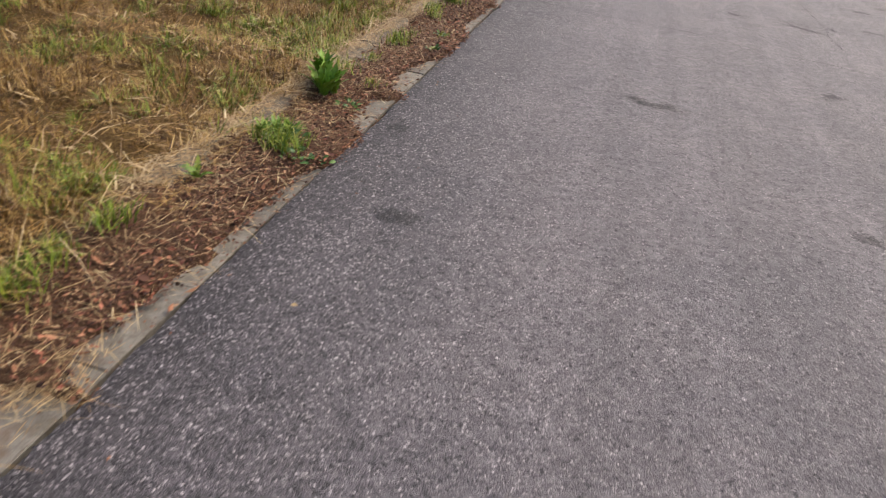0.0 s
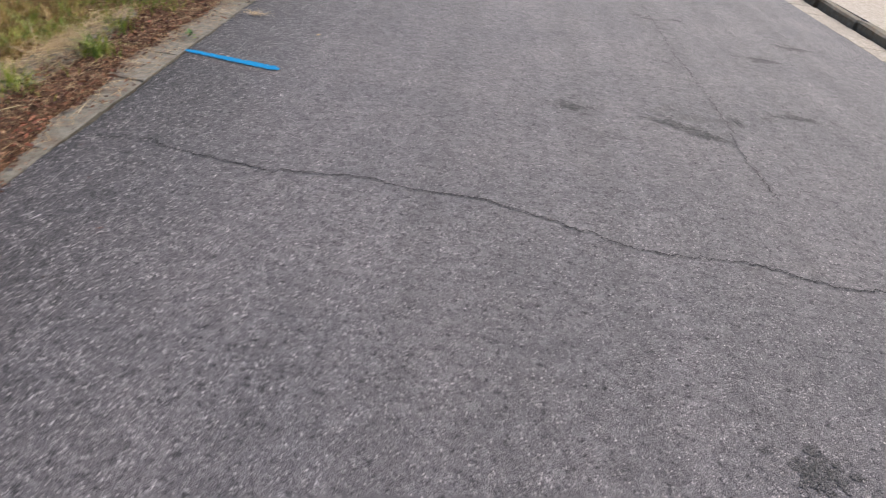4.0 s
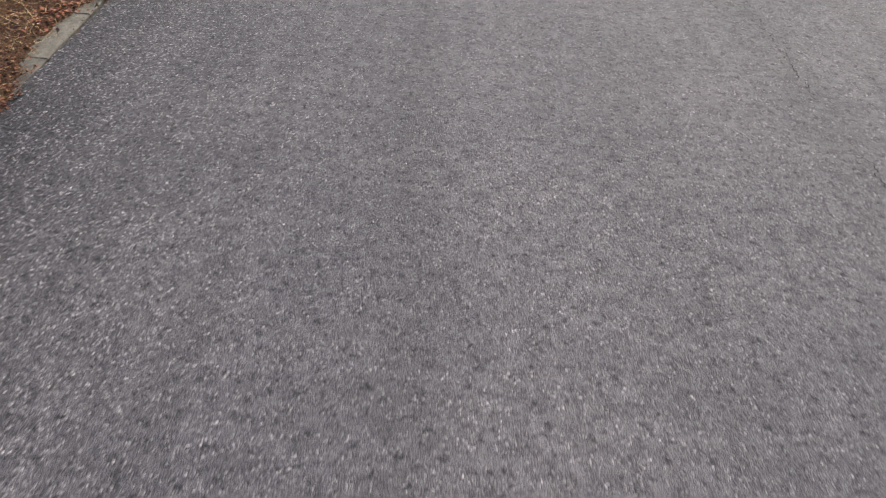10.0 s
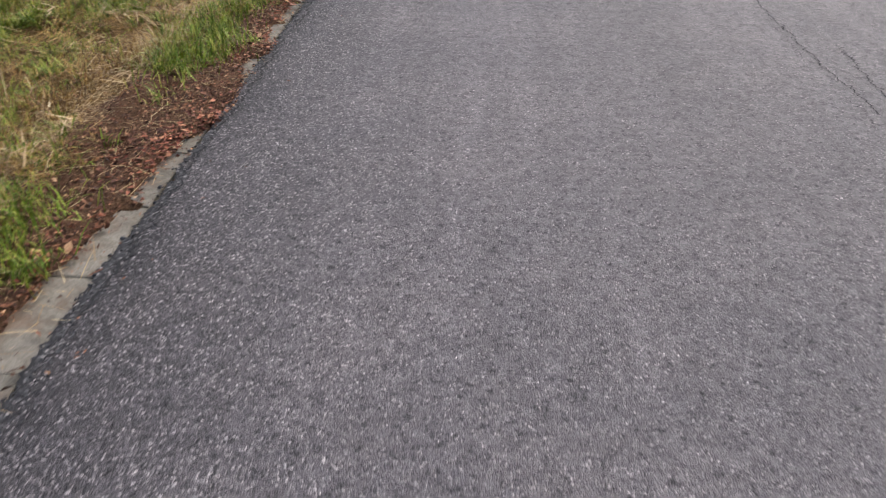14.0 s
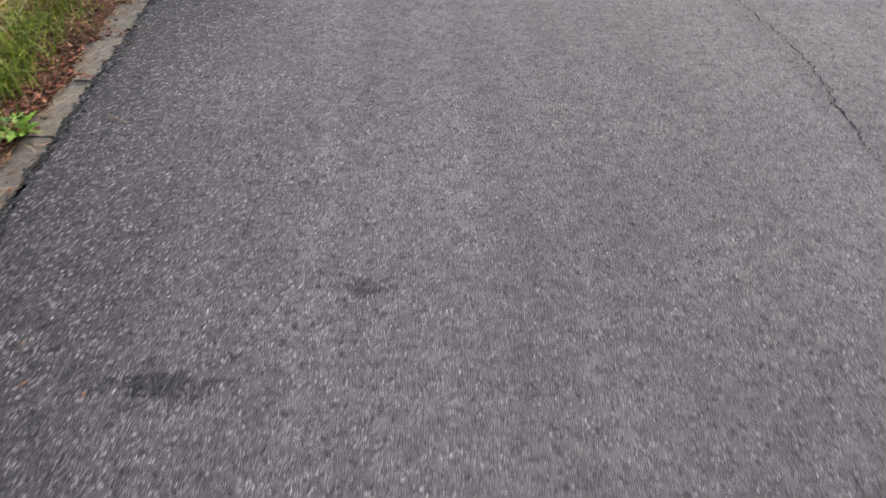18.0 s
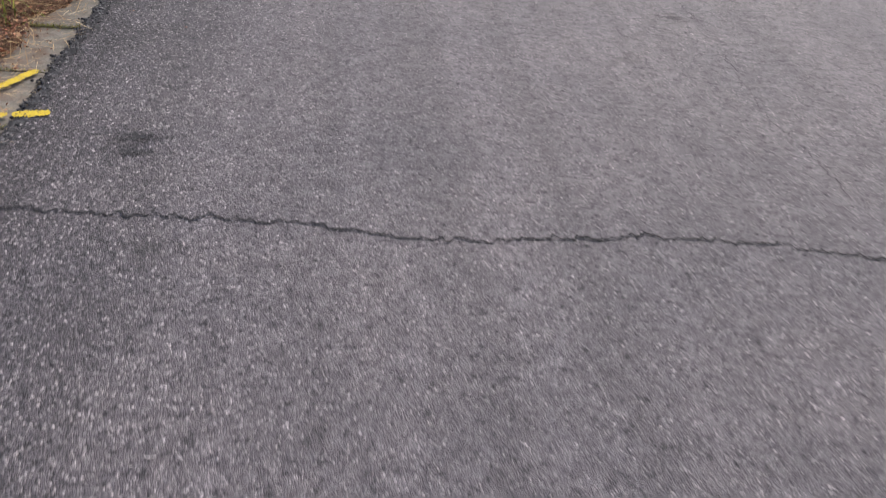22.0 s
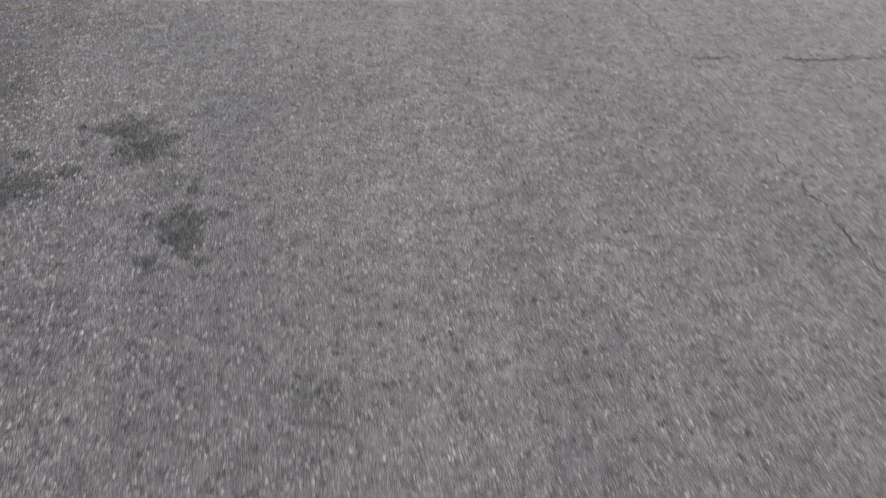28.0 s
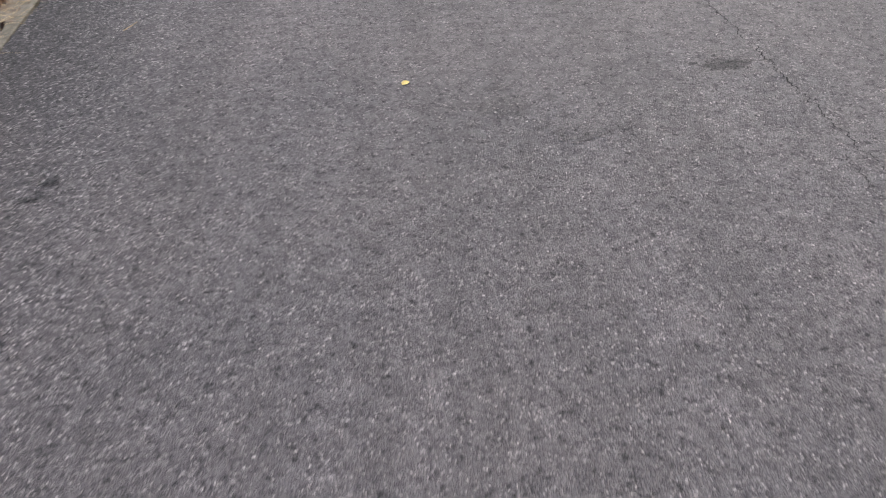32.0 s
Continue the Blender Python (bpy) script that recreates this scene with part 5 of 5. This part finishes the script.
crumbs("edge_grit", 11000, edge_place(14.0, 34.0, 0.05), (0.003, 0.007), DARK_ASPHALT, road, 71)
crumbs("edge_grit", 9000, edge_place(14.0, 34.0, 0.012), (0.004, 0.012), DARK_ASPHALT, road, 73, 0.002)
crumbs("edge_stones", 3600, edge_place(16.0, 33.0, 0.03), (0.003, 0.0075), EDGE_STONE, road, 74, 0.003)
def edge_clods():
    """Crumbled lumps of asphalt lying along the broken edge."""
    r = np.random.RandomState(83)
    n = 2600
    y = np.concatenate([r.uniform(14.5, 34.0, n // 2), r.normal(28.0, 0.9, n // 2)])
    c = np.stack([np.array([edge_x(b) for b in y]) + r.normal(0.012, 0.014, n), y, np.full(n, -0.003)], 1)
    size = 0.004 + 0.008 * r.uniform(0, 1, n) ** 2
    a0 = r.uniform(0, 6.283, n)
    v = np.zeros((n, 9, 3))
    for k in range(4):
        for ring, (wide, up) in enumerate(((1.0, 0.0), (0.75, 0.75))):
            a = a0 + 1.571 * k + r.uniform(-0.4, 0.4, n)
            q = size * wide * r.uniform(0.7, 1.2, n)
            v[:, ring * 4 + k] = c + np.stack([np.cos(a) * q, np.sin(a) * q, size * up * r.uniform(0.7, 1.3, n)], 1)
    v[:, 8] = c + np.stack([r.normal(0, 0.001, n), r.normal(0, 0.001, n), size * 0.95], 1)
    o = np.arange(n)[:, None] * 9
    tris = []
    for k in range(4):
        b = (k + 1) % 4
        tris += [o + np.array([k, b, 4 + b]), o + np.array([k, 4 + b, 4 + k]), o + np.array([4 + k, 4 + b, 8])]
    tagged(tri_mesh("edge_clods", v.reshape(-1, 3), np.concatenate(tris, 0), DARK_ASPHALT, road), kind="stuff")


edge_clods()
crumbs("edge_grit", 3500, edge_place(0.5, 17.0, 0.03), (0.003, 0.006), DARK_ASPHALT, road, 72)


def paint_stroke(name, a, b, wa, wb, mat, parent, z, seed):
    """A sprayed stroke with a ragged rim and gaps."""
    rnd = random.Random(seed)
    d = Vector((b[0] - a[0], b[1] - a[1], 0))
    side = Vector((-d.y, d.x, 0)).normalized()
    n = max(6, int(d.length / 0.005))
    cols = 9
    verts, faces = [], []
    for i in range(n + 1):
        t = i / n
        w = (wa + (wb - wa) * t) / 2
        w *= min(1, 0.45 + 6 * min(t, 1 - t))
        for k in range(cols + 1):
            q = 2 * k / cols - 1
            rag = 1 + (0.22 * noise.noise(Vector((t * d.length * 45, q * 2, seed))) + rnd.uniform(-0.08, 0.08)) * abs(q)
            p = Vector((a[0], a[1], z)) + d * t + side * (w * q * rag)
            verts.append(p[:])
    for i in range(n):
        for k in range(cols):
            if rnd.random() < (0.3 if k in (0, cols - 1) else 0.1 if k in (1, cols - 2) else 0.03):
                continue
            o = i * (cols + 1) + k
            faces.append((o, o + 1, o + cols + 2, o + cols + 1))
    return link_mesh(name, verts, faces, mat, parent)


blue_mark = tagged(new("paint_mark"), "bright blue sprayed stripe across the asphalt edge", "paint mark")
blue_mark.matrix_basis = pose(0, 0, 0)
paint_stroke("stroke", (0.0, 8.432), (0.555, 8.368), 0.048, 0.082, BLUE, blue_mark, 0.005, 3)
yellow_mark = tagged(new("paint_mark"), "yellow sprayed survey arrow on the gutter slabs", "paint mark")
for i, (a, b, w) in enumerate([((-0.19, 26.44), (-0.03, 26.463), 0.04), ((-0.015, 26.465), (0.105, 26.49), 0.045), ((-0.17, 26.46), (-0.10, 26.55), 0.03),
                               ((-0.135, 26.655), (-0.045, 26.82), 0.04), ((-0.085, 26.18), (-0.03, 26.21), 0.04)]):
    paint_stroke("stroke", a, b, w, w, YELLOW, yellow_mark, 0.006, 20 + i)


# ---- loose bits on the asphalt ----
def straw_clump(x, y, count, spread, seed):
    r = np.random.RandomState(seed)
    base = np.stack([r.normal(0, spread, count), r.normal(0, spread * 0.6, count), r.uniform(0.004, 0.014, count)], 1)
    v, f = blade_arrays(base, r.uniform(0.03, 0.11, count), r.uniform(0.0012, 0.0028, count), r.uniform(1.3, 1.6, count), r.uniform(0, 6.283, count),
                        r.uniform(-0.1, 0.2, count))
    v[:, 2] = np.maximum(v[:, 2], 0.002)
    owner = new("straw_clump")
    owner.matrix_basis = pose(x, y, 0.001)
    tagged(tri_mesh("heap", v, f, STRAW, owner), kind="stuff")
    return tagged(owner, "small clump of dry pale straw lying " + ("on the gutter slab" if x < -0.1 else "on the asphalt"), "straw", "straw clumps by the road")


for i, (x, y, k, sp) in enumerate([(0.13, 9.35, 90, 0.028), (0.06, 11.85, 130, 0.05), (0.0, 11.5, 90, 0.05), (0.10, 11.62, 70, 0.04), (-0.02, 12.35, 90, 0.05), (0.03, 10.7, 50, 0.04), (-0.1, 1.17, 110, 0.06), (-0.2, 1.28, 130, 0.07), (-0.24, 1.12, 90, 0.06), (-0.16, 37.3, 90, 0.06), (-0.2, 37.75, 110, 0.06), (-0.14, 36.6, 70, 0.06), (-0.18, 35.2, 80, 0.06)]):
    straw_clump(x, y, k, sp, 600 + i)


def fallen_leaf(x, y, length, width, turn, mat, label, seed):
    me = leaf_piece("fallen_leaf", length, width, 0.05, 0.10, seed, mat)
    ob = new("fallen_leaf", me)
    ob.matrix_basis = pose(x, y, max(top_z(x, y), 0.0) + (0.002 if x > 0 else 0.014), 4, 3, turn)
    return tagged(ob, label, "leaf", "fallen leaves")


YELLOW_LEAF = island_material("yellow_leaf", [(0.0, (0.55, 0.42, 0.12)), (1.0, (0.6, 0.46, 0.15))], 0.6)
fallen_leaf(3.36, 17.08, 0.04, 0.03, 50, STRAW, "small pale dry leaf lying on the asphalt", 4)
fallen_leaf(1.69, 38.27, 0.035, 0.028, 30, YELLOW_LEAF, "small pale yellow leaf lying on the asphalt", 1)
fallen_leaf(0.595, 9.12, 0.032, 0.016, 70, STRAW, "small curled dry leaf lying on the asphalt", 5)
fallen_leaf(-0.22, 15.2, 0.06, 0.045, 80, YELLOW_LEAF, "pale yellow leaf lying on the dead leaves", 2)
fallen_leaf(0.30, 1.79, 0.022, 0.016, 10, STRAW, "small dry leaf lying on the asphalt", 3)


def twig(x, y, length, turn):
    bm = bmesh.new()
    bmesh.ops.create_cone(bm, cap_ends=True, segments=6, radius1=0.0019, radius2=0.0011, depth=length)
    bmesh.ops.rotate(bm, cent=(0, 0, 0), matrix=Matrix.Rotation(radians(90), 3, "Y"), verts=bm.verts)
    ob = part("twig", bm, STRAW)
    ob.matrix_basis = pose(x, y, 0.0025, 0, 0, turn)
    return tagged(ob, "thin pale dry twig lying on the asphalt", "twig", "twigs on the road")


for x, y, s, t in [(0.37, 34.32, 0.17, 28), (0.52, 38.99, 0.10, 65), (0.06, 20.59, 0.135, 57), (0.18, 22.1, 0.10, -35), (0.06, 10.0, 0.07, 30)]:
    twig(x, y, s, t)


def build_debris():
    """Bits of leaf and stalk blown onto the asphalt."""
    r = np.random.RandomState(77)
    n = 150
    y = r.uniform(0.5, 38.0, n)
    x = 0.02 + np.abs(r.normal(0, 0.22, n))
    v, f = leaf_arrays(np.stack([x, y, np.full(n, 0.004)], 1), r.uniform(0.008, 0.028, n), r.uniform(0.004, 0.011, n), r.uniform(0, 6.283, n), r.normal(0, 0.1, n),
                       r.normal(0, 0.15, n), r.uniform(-0.1, 0.3, n))
    v[:, 2] = np.maximum(v[:, 2], 0.0015)
    tagged(tri_mesh("leaf_debris", v, f, LITTER), "small bits of dead leaf scattered on the asphalt", "dead leaves", kind="stuff")


build_debris()
